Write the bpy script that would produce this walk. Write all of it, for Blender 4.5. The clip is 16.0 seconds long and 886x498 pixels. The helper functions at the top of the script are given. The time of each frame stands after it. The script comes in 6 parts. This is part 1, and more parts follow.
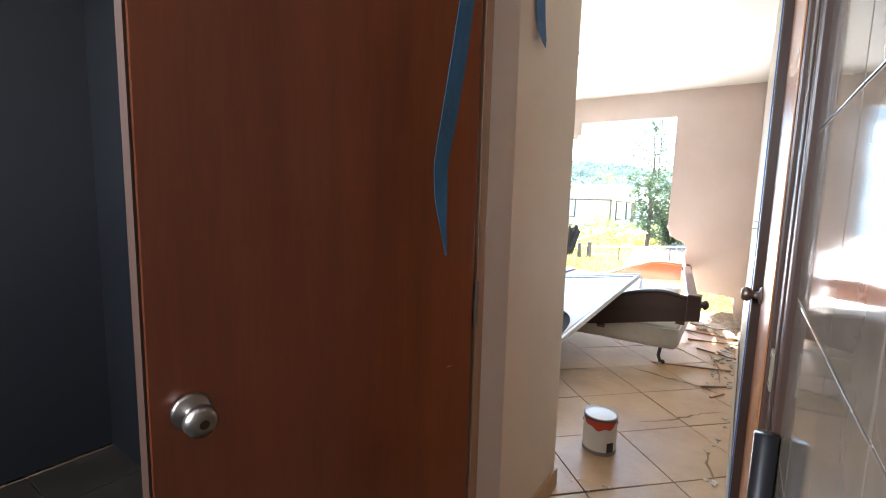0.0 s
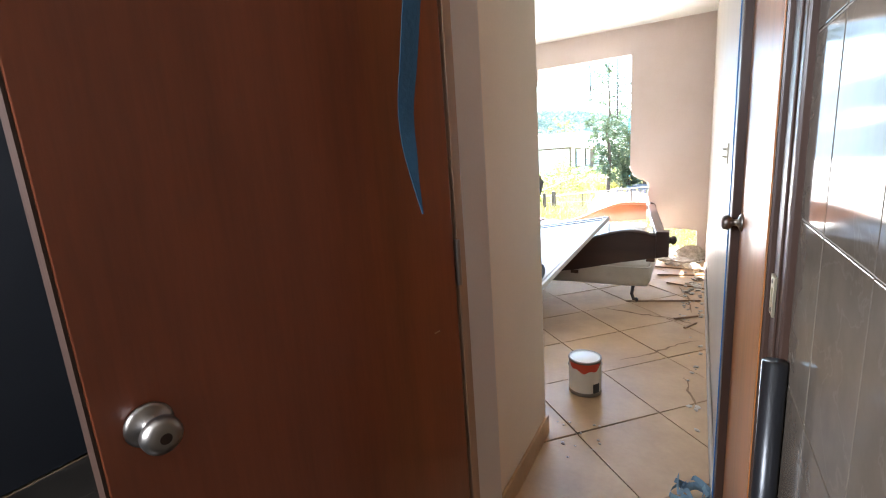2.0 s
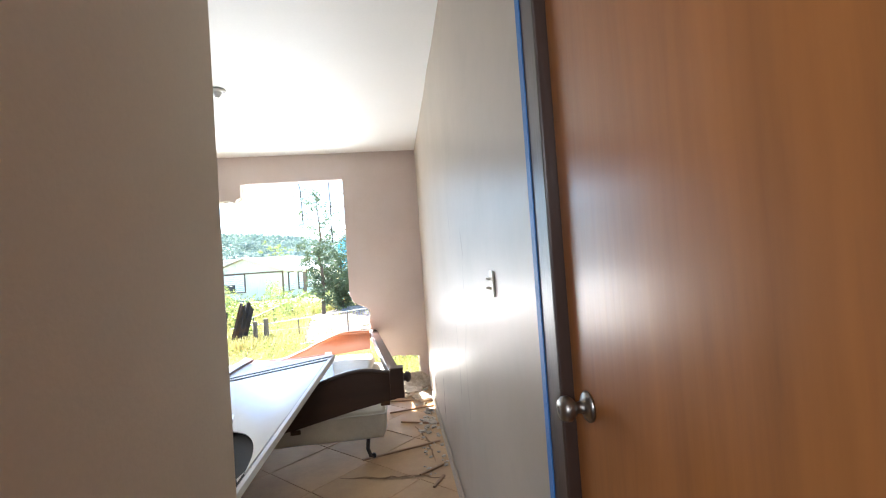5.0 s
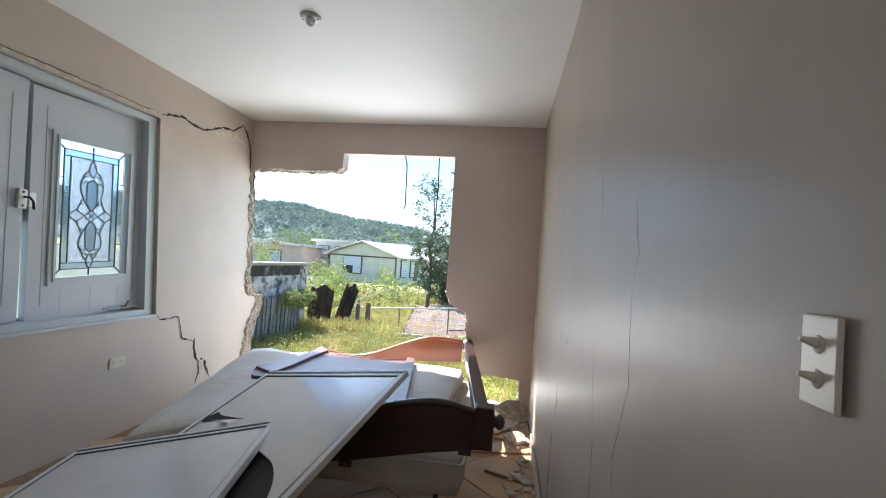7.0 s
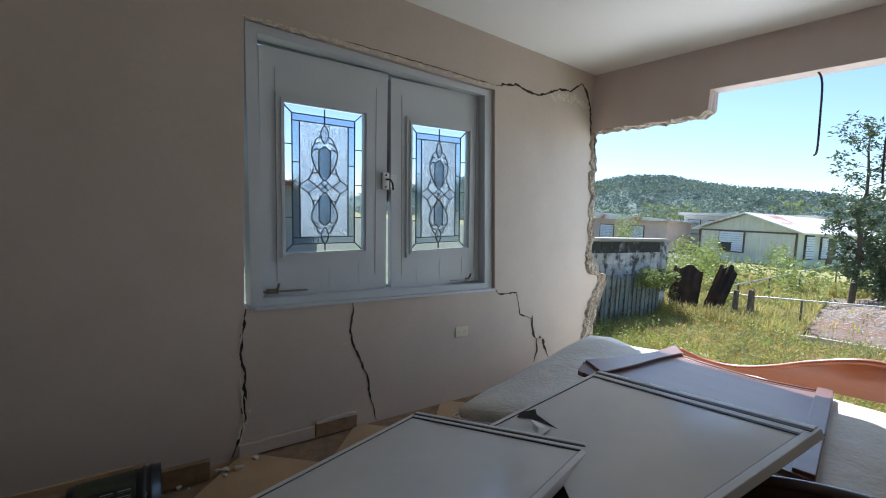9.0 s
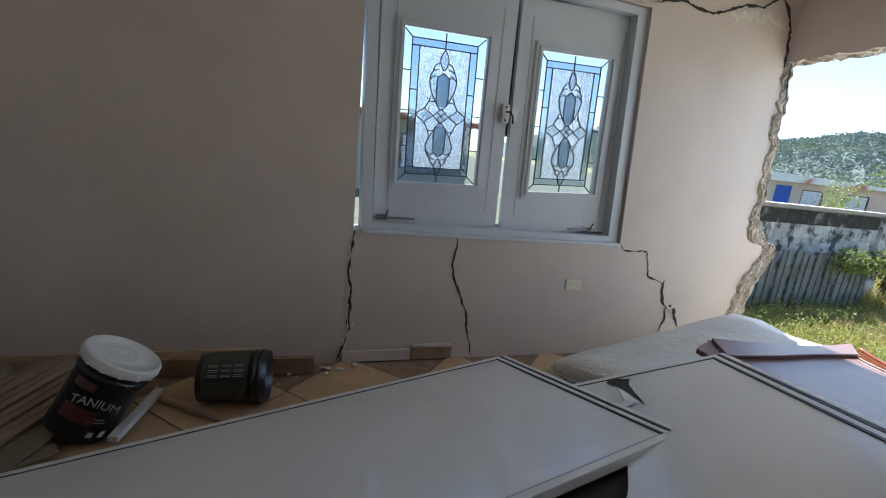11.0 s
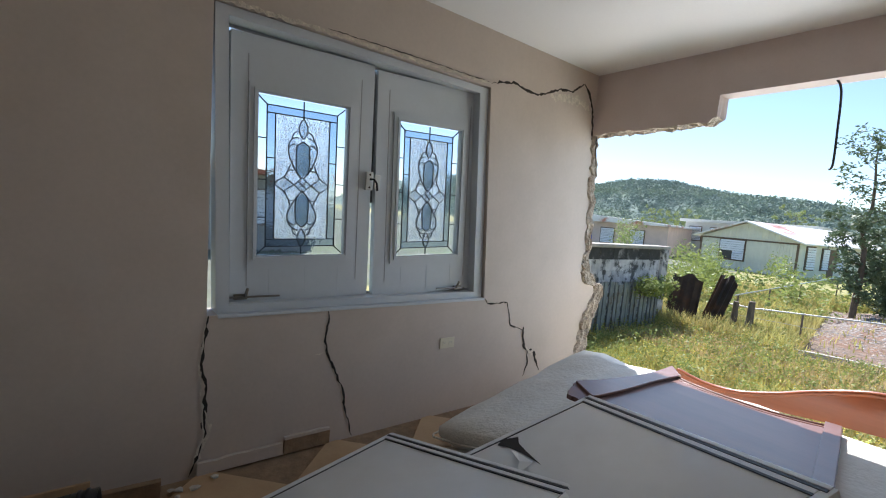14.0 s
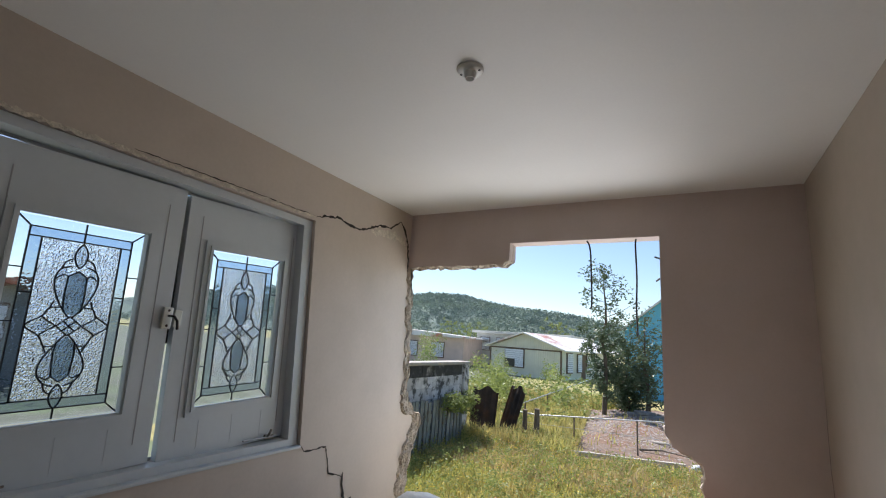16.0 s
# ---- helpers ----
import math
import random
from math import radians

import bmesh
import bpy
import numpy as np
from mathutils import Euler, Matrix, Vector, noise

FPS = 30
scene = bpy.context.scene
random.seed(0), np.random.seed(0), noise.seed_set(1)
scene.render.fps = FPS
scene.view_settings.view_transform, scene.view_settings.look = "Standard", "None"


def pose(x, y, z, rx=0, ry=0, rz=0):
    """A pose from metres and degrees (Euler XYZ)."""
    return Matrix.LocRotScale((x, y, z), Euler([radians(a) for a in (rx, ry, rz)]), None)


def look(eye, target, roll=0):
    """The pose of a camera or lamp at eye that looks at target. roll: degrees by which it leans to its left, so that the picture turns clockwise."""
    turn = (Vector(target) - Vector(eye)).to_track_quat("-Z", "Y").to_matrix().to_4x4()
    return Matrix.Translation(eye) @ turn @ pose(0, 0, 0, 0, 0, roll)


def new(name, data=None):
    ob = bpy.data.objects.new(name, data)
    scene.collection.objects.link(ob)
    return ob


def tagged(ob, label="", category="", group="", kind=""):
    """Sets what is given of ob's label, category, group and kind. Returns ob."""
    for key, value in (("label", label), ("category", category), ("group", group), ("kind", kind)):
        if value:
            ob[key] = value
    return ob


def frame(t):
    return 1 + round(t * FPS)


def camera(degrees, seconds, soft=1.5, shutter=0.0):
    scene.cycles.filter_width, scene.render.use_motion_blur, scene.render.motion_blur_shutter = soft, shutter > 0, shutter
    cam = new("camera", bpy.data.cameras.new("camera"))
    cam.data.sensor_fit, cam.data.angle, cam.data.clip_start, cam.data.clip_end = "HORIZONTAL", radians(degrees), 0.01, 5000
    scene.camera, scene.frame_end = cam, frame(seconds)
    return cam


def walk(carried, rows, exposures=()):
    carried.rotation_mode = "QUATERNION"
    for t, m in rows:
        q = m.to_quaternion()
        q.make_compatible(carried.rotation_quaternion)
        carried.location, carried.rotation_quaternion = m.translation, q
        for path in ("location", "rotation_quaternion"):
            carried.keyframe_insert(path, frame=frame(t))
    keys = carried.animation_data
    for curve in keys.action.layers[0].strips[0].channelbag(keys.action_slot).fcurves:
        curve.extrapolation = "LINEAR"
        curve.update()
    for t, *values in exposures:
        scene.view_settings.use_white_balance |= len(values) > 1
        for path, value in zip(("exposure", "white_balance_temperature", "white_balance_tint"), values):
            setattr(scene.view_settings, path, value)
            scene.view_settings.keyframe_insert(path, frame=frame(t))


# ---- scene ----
cam = camera(89.5, 16.0, soft=1.1)
PATH = [
    (0, (-0.037, -5.46, 1.274), (-1.151, -3.816, 1.033), 1.5),
    (0.5, (-0.042, -5.449, 1.265), (-1.207, -3.84, 1.034), 0.7),
    (1, (-0.049, -5.457, 1.268), (-1.118, -3.782, 1.037), 0.1),
    (1.5, (-0.06, -5.444, 1.264), (-1.075, -3.735, 1.038), -0.5),
    (2, (-0.091, -5.407, 1.254), (-1.073, -3.713, 0.849), -4.1),
    (2.5, (-0.149, -5.365, 1.244), (-0.853, -3.544, 0.811), -1.1),
    (3, (-0.286, -5.281, 1.246), (-0.166, -3.297, 1.028), -1.9),
    (3.5, (-0.305, -5.243, 1.234), (0.17, -3.309, 1.05), -1.6),
    (4, (-0.289, -5.118, 1.237), (0.285, -3.206, 1.114), -2.3),
    (4.5, (-0.264, -4.874, 1.264), (0.143, -2.916, 1.243), -6.5),
    (4.7, (-0.265, -4.797, 1.272), (0.055, -2.823, 1.291), -5.8),
    (6.8, (-0.255, -3.925, 1.233), (-0.432, -1.934, 1.312), 2.8),
    (7, (-0.25, -3.846, 1.25), (-0.537, -1.868, 1.304), 4.0),
    (7.5, (-0.28, -3.626, 1.219), (-0.707, -1.672, 1.223), 4.9),
    (8, (-0.27, -3.382, 1.203), (-0.909, -1.487, 1.169), 5.1),
    (8.5, (-0.292, -3.257, 1.233), (-1.53, -1.691, 1.117), 5.4),
    (9, (-0.41, -3.226, 1.234), (-1.989, -2.008, 1.085), 2.9),
    (9.5, (-0.442, -3.169, 1.209), (-2.208, -2.244, 1.049), 2.5),
    (9.7, (-0.42, -3.113, 1.218), (-2.189, -2.206, 1.002), 3.7),
    (11.8, (-0.382, -2.962, 1.188), (-2.253, -2.484, 0.67), 7.7),
    (12, (-0.416, -2.989, 1.188), (-2.298, -2.555, 0.665), 7.8),
    (12.5, (-0.414, -2.991, 1.185), (-2.33, -2.715, 0.684), 7.7),
    (13, (-0.449, -3.02, 1.203), (-2.361, -2.671, 0.731), 8.2),
    (13.5, (-0.511, -3.078, 1.245), (-2.345, -2.382, 0.859), 8.9),
    (14, (-0.503, -3.057, 1.282), (-2.081, -1.839, 1.12), 4.9),
    (14.5, (-0.594, -3.094, 1.332), (-1.772, -1.477, 1.338), 4.2),
    (15, (-0.584, -3.102, 1.367), (-1.488, -1.33, 1.571), 4.0),
    (15.5, (-0.592, -3.116, 1.385), (-1.438, -1.329, 1.689), 4.4),
    (16, (-0.608, -3.124, 1.411), (-1.562, -1.412, 1.808), 4.1),
]
EXPOSURES = [(0, 4.0, 6250, 11), (2.0, 4.0, 6250, 11), (3.5, 3.85, 6250, 11), (4.7, 3.55, 6200, 10), (6.8, 2.15, 6050, 10), (8.0, 1.75, 6050, 11), (9.0, 1.4, 5950, 10), (9.7, 1.52, 5950, 10), (11.8, 1.95, 6100, 12), (12.4, 2.22, 6100, 12), (13.2, 2.35, 6150, 12), (14.0, 1.52, 6200, 12), (15.0, 1.38, 6350, 13), (16, 1.18, 6400, 14)]
walk(cam, [(t, look(eye, target, roll)) for t, eye, target, roll in PATH], EXPOSURES)

# ---- world and sun ----
SUN_EL, SUN_AZ = 52.0, 55.0  # degrees; azimuth from +y towards -x
world = bpy.data.worlds.new("sky")
scene.world = world
world.use_nodes = True
sky = world.node_tree.nodes.new("ShaderNodeTexSky")
sky.sky_type = "NISHITA"
sky.sun_disc = False
sky.sun_elevation = radians(SUN_EL)
sky.sun_rotation = radians(-SUN_AZ)
world.node_tree.links.new(sky.outputs[0], world.node_tree.nodes["Background"].inputs[0])
world.node_tree.nodes["Background"].inputs[1].default_value = 0.075
sky.dust_density, sky.ozone_density = 0.25, 2.5
sun = new("sun", bpy.data.lights.new("sun", "SUN"))
sun.data.energy = 3.6
sun.data.angle = radians(0.55)
sun.data.color = (1.0, 0.97, 0.93)
sa, se = radians(SUN_AZ), radians(SUN_EL)
sun.matrix_world = look((-math.sin(sa) * math.cos(se) * 30, math.cos(sa) * math.cos(se) * 30, math.sin(se) * 30), (0, 0, 0))


def stand_in_light(name, w, h, watts, color, eye, target):
    """An added area lamp: sky light in an opening, ground bounce or room fill."""
    a = new(name, bpy.data.lights.new(name, "AREA"))
    a.data.shape, a.data.size, a.data.size_y, a.data.energy, a.data.color = "RECTANGLE", w, h, watts, color
    a.matrix_world = look(eye, target)


stand_in_light("opening_sky", 1.8, 1.3, 3.4, (0.58, 0.79, 1.0), (-1.6, 0.30, 1.40), (-1.6, -2.0, 1.25))
# lamp added outdoors for light bounced off the sunlit ground
stand_in_light("ground_bounce", 3.6, 2.4, 46.0, (1.0, 0.95, 0.92), (-1.9, 1.75, -0.22), (-0.2, -1.4, 1.7))
# lamp added at an unseen opening, only to brighten the bathroom
stand_in_light("bathroom_sky", 0.8, 0.6, 7.0, (0.86, 0.91, 1.0), (-1.1, -6.62, 1.8), (-0.7, -5.0, 1.3))

# ---- materials ----
def mat(name, color, rough=0.6, metal=0.0, var=0.12, scale=6.0, bump=0.15, fine=120.0, spec=0.5, tint=None, tint_scale=1.5, tint_lo=0.45, tint_hi=0.7, stretch=(1, 1, 1), coat=0.0, rand=0.0, trans=0.0, dist=0.01):
    m = bpy.data.materials.new(name)
    m.use_nodes = True
    nt = m.node_tree
    b = nt.nodes["Principled BSDF"]
    L = nt.links.new
    tc = nt.nodes.new("ShaderNodeNewGeometry")
    mp = nt.nodes.new("ShaderNodeMapping")
    mp.inputs["Scale"].default_value = stretch
    L(tc.outputs["Position"], mp.inputs[0])
    n1 = nt.nodes.new("ShaderNodeTexNoise")
    n1.inputs["Scale"].default_value = scale
    n1.inputs["Detail"].default_value = 6
    n2 = nt.nodes.new("ShaderNodeTexNoise")
    n2.inputs["Scale"].default_value = fine
    n2.inputs["Detail"].default_value = 4
    L(mp.outputs[0], n1.inputs[0])
    L(mp.outputs[0], n2.inputs[0])
    mixn = nt.nodes.new("ShaderNodeMath")
    mixn.operation = "MULTIPLY_ADD"
    L(n2.outputs[0], mixn.inputs[0])
    mixn.inputs[1].default_value = 0.35
    L(n1.outputs[0], mixn.inputs[2])
    ramp = nt.nodes.new("ShaderNodeMapRange")
    ramp.inputs[1].default_value, ramp.inputs[2].default_value = 0.4, 0.95
    ramp.inputs[3].default_value, ramp.inputs[4].default_value = 1 - var, 1 + var
    L(mixn.outputs[0], ramp.inputs[0])
    val = ramp.outputs[0]
    if rand:
        oi = nt.nodes.new("ShaderNodeObjectInfo")
        r2 = nt.nodes.new("ShaderNodeMapRange")
        r2.inputs[3].default_value, r2.inputs[4].default_value = 1 - rand, 1 + rand
        L(oi.outputs["Random"], r2.inputs[0])
        mul = nt.nodes.new("ShaderNodeMath")
        mul.operation = "MULTIPLY"
        L(val, mul.inputs[0])
        L(r2.outputs[0], mul.inputs[1])
        val = mul.outputs[0]
    base = nt.nodes.new("ShaderNodeRGB")
    base.outputs[0].default_value = (*color, 1)
    src = base.outputs[0]
    if tint:
        n3 = nt.nodes.new("ShaderNodeTexNoise")
        n3.inputs["Scale"].default_value = tint_scale
        n3.inputs["Detail"].default_value = 8
        n3.inputs["Roughness"].default_value = 0.65
        L(mp.outputs[0], n3.inputs[0])
        r3 = nt.nodes.new("ShaderNodeMapRange")
        r3.inputs[1].default_value, r3.inputs[2].default_value = tint_lo, tint_hi
        L(n3.outputs[0], r3.inputs[0])
        mx = nt.nodes.new("ShaderNodeMixRGB")
        mx.inputs[2].default_value = (*tint, 1)
        L(r3.outputs[0], mx.inputs[0])
        L(src, mx.inputs[1])
        src = mx.outputs[0]
    hsv = nt.nodes.new("ShaderNodeHueSaturation")
    L(val, hsv.inputs["Value"])
    L(src, hsv.inputs["Color"])
    L(hsv.outputs[0], b.inputs["Base Color"])
    b.inputs["Roughness"].default_value = rough
    b.inputs["Metallic"].default_value = metal
    b.inputs["Specular IOR Level"].default_value = spec
    b.inputs["Coat Weight"].default_value = coat
    b.inputs["Coat Roughness"].default_value = 0.12
    if bump:
        bp = nt.nodes.new("ShaderNodeBump")
        bp.inputs["Strength"].default_value = bump
        bp.inputs["Distance"].default_value = dist
        L(mixn.outputs[0], bp.inputs["Height"])
        L(bp.outputs[0], b.inputs["Normal"])
        L(bp.outputs[0], b.inputs["Coat Normal"])
    if trans:
        tr = nt.nodes.new("ShaderNodeBsdfTranslucent")
        L(hsv.outputs[0], tr.inputs[0])
        ms = nt.nodes.new("ShaderNodeMixShader")
        ms.inputs[0].default_value = trans
        L(b.outputs[0], ms.inputs[1])
        L(tr.outputs[0], ms.inputs[2])
        L(ms.outputs[0], nt.nodes["Material Output"].inputs[0])
    return m


M_WALL_L = mat("warm_beige_wall_paint", (0.57, 0.48, 0.405), 0.55, var=0.08, scale=1.3, bump=0.16, fine=45, tint=(0.52, 0.435, 0.36), tint_scale=1.7)
M_WALL = mat("beige_wall_paint", (0.60, 0.50, 0.455), 0.5, var=0.06, scale=1.6, bump=0.12, fine=60, tint=(0.57, 0.465, 0.41), tint_scale=2.2)
# cream darkened in its base colour for the grazing light on this wall
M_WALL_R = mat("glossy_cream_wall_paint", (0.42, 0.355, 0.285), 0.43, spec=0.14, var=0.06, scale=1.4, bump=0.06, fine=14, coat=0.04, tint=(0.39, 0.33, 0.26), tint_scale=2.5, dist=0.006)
M_NIB = mat("cream_hall_paint", (0.78, 0.69, 0.57), 0.5, var=0.06, scale=2, bump=0.12)
M_WALL_C = mat("white_closet_paint", (0.66, 0.64, 0.62), 0.6, var=0.06, scale=2, bump=0.12)
M_CEIL = mat("white_ceiling_paint", (0.80, 0.79, 0.77), 0.6, var=0.04, scale=1.2, bump=0.1, fine=80)
M_CONC = mat("broken_concrete", (0.50, 0.43, 0.35), 0.95, var=0.4, scale=25, bump=1.0, fine=90, dist=0.03, tint=(0.36, 0.29, 0.22), tint_scale=9)
M_CRACK = mat("dark_crack_gap", (0.035, 0.028, 0.022), 0.95, var=0.3, bump=0)
# bare plaster, lightened to pass for sunlit crack edges too
M_CRACKP = mat("crack_exposed_plaster", (0.62, 0.55, 0.45), 0.95, var=0.3, scale=30, bump=0.8)
M_FLOOR = mat("sandy_ceramic_tile", (0.52, 0.345, 0.19), 0.42, var=0.1, scale=4, bump=0.12, fine=50, rand=0.05, tint=(0.43, 0.275, 0.15), tint_scale=3)
M_GROUT = mat("dusty_mortar_bed", (0.27, 0.175, 0.10), 0.95, var=0.3, scale=18, bump=0.6)
M_DOORR = mat("dark_red_brown_varnished_wood", (0.22, 0.055, 0.02), 0.33, var=0.22, scale=3, bump=0.06, fine=30, stretch=(6, 6, 0.5), coat=0.25)
M_DOORO = mat("glossy_orange_brown_varnished_wood", (0.31, 0.115, 0.032), 0.3, spec=0.16, var=0.2, scale=2.5, bump=0.05, fine=14, stretch=(5, 5, 0.45), coat=0.05, tint=(0.22, 0.085, 0.03), tint_scale=2)
M_FRAME = mat("dark_stained_door_frame", (0.045, 0.023, 0.015), 0.45, spec=0.3, var=0.25, scale=3, bump=0.1, fine=30, stretch=(6, 6, 0.6), coat=0.08)
M_TAN = mat("tan_wood_strip", (0.36, 0.22, 0.13), 0.5, var=0.2, stretch=(6, 6, 0.6))
M_TAPE = mat("blue_masking_tape", (0.02, 0.13, 0.36), 0.6, var=0.12, scale=20, bump=0.2)
M_TAPE2 = mat("faded_teal_masking_tape", (0.022, 0.085, 0.15), 0.6, var=0.2, scale=20, bump=0.2)
M_WTILE = mat("grey_brown_marbled_tile", (0.125, 0.10, 0.076), 0.07, spec=0.03, var=0.2, scale=5, bump=0.01, fine=25, rand=0.05, coat=0.0, tint=(0.09, 0.07, 0.052), tint_scale=4)


def add_veins(m, color, scale, width):
    """Thin pale wandering veins, as in marble."""
    nt = m.node_tree
    b = nt.nodes["Principled BSDF"]
    src = b.inputs["Base Color"].links[0].from_socket
    tc = nt.nodes.new("ShaderNodeNewGeometry")
    n = nt.nodes.new("ShaderNodeTexNoise")
    n.inputs["Scale"].default_value, n.inputs["Detail"].default_value, n.inputs["Distortion"].default_value = scale, 6, 0.4
    nt.links.new(tc.outputs["Position"], n.inputs[0])
    a = nt.nodes.new("ShaderNodeMath")
    a.operation = "SUBTRACT"
    a.inputs[1].default_value = 0.5
    nt.links.new(n.outputs[0], a.inputs[0])
    c = nt.nodes.new("ShaderNodeMath")
    c.operation = "ABSOLUTE"
    nt.links.new(a.outputs[0], c.inputs[0])
    r = nt.nodes.new("ShaderNodeMapRange")
    r.inputs[1].default_value, r.inputs[2].default_value, r.inputs[3].default_value, r.inputs[4].default_value = 0, width, 0.12, 0
    nt.links.new(c.outputs[0], r.inputs[0])
    mx = nt.nodes.new("ShaderNodeMixRGB")
    mx.inputs[2].default_value = (*color, 1)
    nt.links.new(r.outputs[0], mx.inputs[0])
    nt.links.new(src, mx.inputs[1])
    nt.links.new(mx.outputs[0], b.inputs["Base Color"])


add_veins(M_WTILE, (0.27, 0.24, 0.20), 6.5, 0.008)
M_WGROUT = mat("pale_tile_grout", (0.30, 0.265, 0.225), 0.9, var=0.12, scale=20, bump=0.2)
# bathroom shade is put into this near-black wall colour
M_SHADE_WALL = mat("dark_blue_grey_bathroom_panel", (0.008, 0.009, 0.011), 0.5, var=0.2, scale=2, bump=0.08)
M_STEEL = mat("satin_nickel", (0.27, 0.24, 0.21), 0.36, 1.0, var=0.08, bump=0.03)
M_BRASS = mat("dull_brass", (0.62, 0.55, 0.38), 0.35, 0.9, var=0.1, bump=0.03)
M_WHITE = mat("white_painted_wood", (0.57, 0.60, 0.62), 0.35, var=0.05, scale=3, bump=0.05, fine=40)
M_IVORY = mat("ivory_plastic", (0.66, 0.60, 0.45), 0.3, var=0.04, bump=0)
M_BLACK = mat("black_plastic", (0.012, 0.012, 0.013), 0.3, var=0.2, scale=8, bump=0.05)
M_LEAD = mat("dark_lead_came", (0.03, 0.032, 0.035), 0.4, 0.6, var=0.1, bump=0)
M_PANEL = mat("white_glossy_door_skin", (0.72, 0.72, 0.70), 0.16, var=0.05, scale=2, bump=0.03, fine=12, coat=0.4, tint=(0.66, 0.65, 0.61), tint_scale=1.2)
M_PFRAME = mat("white_aluminium_frame", (0.70, 0.70, 0.68), 0.3, var=0.04, bump=0.02)
M_SEAL = mat("black_rubber_seal", (0.02, 0.02, 0.02), 0.5, var=0.1, bump=0)
M_MATT = mat("off_white_mattress_ticking", (0.70, 0.675, 0.62), 0.9, var=0.10, scale=6, bump=0.8, fine=45, tint=(0.58, 0.54, 0.47), tint_scale=3, dist=0.02)
M_BOX = mat("grubby_white_box_spring_cloth", (0.62, 0.58, 0.50), 0.9, var=0.12, scale=5, bump=0.3, tint=(0.45, 0.40, 0.33), tint_scale=2)
M_BEDW = mat("cherry_stained_bed_wood", (0.30, 0.085, 0.03), 0.28, var=0.2, scale=3, bump=0.05, fine=25, stretch=(0.6, 5, 5), coat=0.35)
M_BEDD = mat("dark_mahogany_bed_wood", (0.05, 0.026, 0.02), 0.32, var=0.2, scale=3, bump=0.05, fine=25, stretch=(0.6, 5, 5), coat=0.3)
M_SLAB = mat("dusty_red_brown_headboard_veneer", (0.17, 0.085, 0.066), 0.42, spec=0.35, var=0.15, scale=3, bump=0.05, fine=30, stretch=(0.7, 4, 4), coat=0.06)
M_GRASSG = mat("dry_weedy_ground", (0.30, 0.26, 0.10), 0.95, var=0.35, scale=2.2, bump=0.6, fine=30, tint=(0.20, 0.21, 0.06), tint_scale=0.6, dist=0.05)
M_DIRT = mat("reddish_gravel_dirt", (0.19, 0.14, 0.105), 0.95, var=0.4, scale=12, bump=0.9, fine=50, tint=(0.21, 0.10, 0.055), tint_scale=0.9, dist=0.04)
M_BLOCK = mat("weathered_grey_block", (0.56, 0.55, 0.53), 0.95, var=0.25, scale=8, bump=0.6, rand=0.18, tint=(0.10, 0.10, 0.092), tint_scale=4.5, tint_lo=0.49, tint_hi=0.58)
M_BLOCKD = mat("mould_blackened_block", (0.055, 0.055, 0.05), 0.95, var=0.3, scale=8, bump=0.6, rand=0.15, tint=(0.30, 0.29, 0.27), tint_scale=4, tint_lo=0.55, tint_hi=0.68)
M_MORT = mat("dark_mossy_mortar", (0.24, 0.23, 0.21), 0.95, var=0.3, scale=10, bump=0.6)
M_CAP = mat("concrete_cap", (0.42, 0.39, 0.34), 0.95, var=0.25, scale=6, bump=0.5)
M_ZINC = mat("dull_grey_zinc_sheet", (0.19, 0.21, 0.205), 0.6, 0.2, var=0.3, scale=5, bump=0.2, rand=0.1, tint=(0.12, 0.08, 0.05), tint_scale=4, tint_lo=0.55)
M_RUST = mat("rusty_dark_sheet", (0.075, 0.06, 0.052), 0.85, var=0.4, scale=6, bump=0.5, tint=(0.12, 0.06, 0.03), tint_scale=3)
M_POST = mat("weathered_grey_wood_post", (0.15, 0.125, 0.10), 0.95, var=0.35, scale=10, bump=0.6, stretch=(3, 3, 0.7))
M_PIPE = mat("galvanised_pipe", (0.62, 0.62, 0.58), 0.45, 0.7, var=0.12, bump=0.05)
M_HOUSE = mat("pale_green_beige_siding", (0.70, 0.68, 0.56), 0.7, var=0.08, scale=2, bump=0.1, rand=0.02)
M_TRIM = mat("brown_house_trim", (0.14, 0.09, 0.055), 0.7, var=0.15)
M_ROOF = mat("white_metal_roofing", (0.76, 0.74, 0.70), 0.45, 0.2, var=0.12, scale=1.5, bump=0.1, tint=(0.5, 0.2, 0.12), tint_scale=0.35, tint_lo=0.55, tint_hi=0.62)
M_PINK = mat("faded_pink_stucco", (0.70, 0.55, 0.46), 0.85, var=0.1, scale=2)
M_WBLD = mat("white_concrete_building", (0.60, 0.60, 0.55), 0.85, var=0.1, scale=2)
M_TURQ = mat("turquoise_painted_siding", (0.14, 0.50, 0.72), 0.6, var=0.1, scale=2)
M_BLUE = mat("bright_blue_panel", (0.02, 0.10, 0.45), 0.5, var=0.1)
M_GLASSD = mat("dark_window_slot", (0.03, 0.035, 0.04), 0.2, var=0.1, bump=0)
M_LOUV = mat("white_louvre", (0.72, 0.73, 0.74), 0.4, var=0.05, bump=0)
M_LEAF = mat("dark_green_leaves", (0.12, 0.165, 0.09), 0.5, var=0.35, scale=3, bump=0, trans=0.3)
M_LEAF2 = mat("bright_green_leaves", (0.25, 0.30, 0.085), 0.55, var=0.35, scale=3, bump=0, trans=0.4)
M_GRASS = mat("yellow_green_grass", (0.50, 0.43, 0.16), 0.7, var=0.4, scale=1.5, bump=0, trans=0.4, tint=(0.34, 0.38, 0.09), tint_scale=0.7)
M_DRY = mat("dry_straw_grass", (0.52, 0.40, 0.21), 0.8, var=0.35, scale=2, bump=0, trans=0.3)
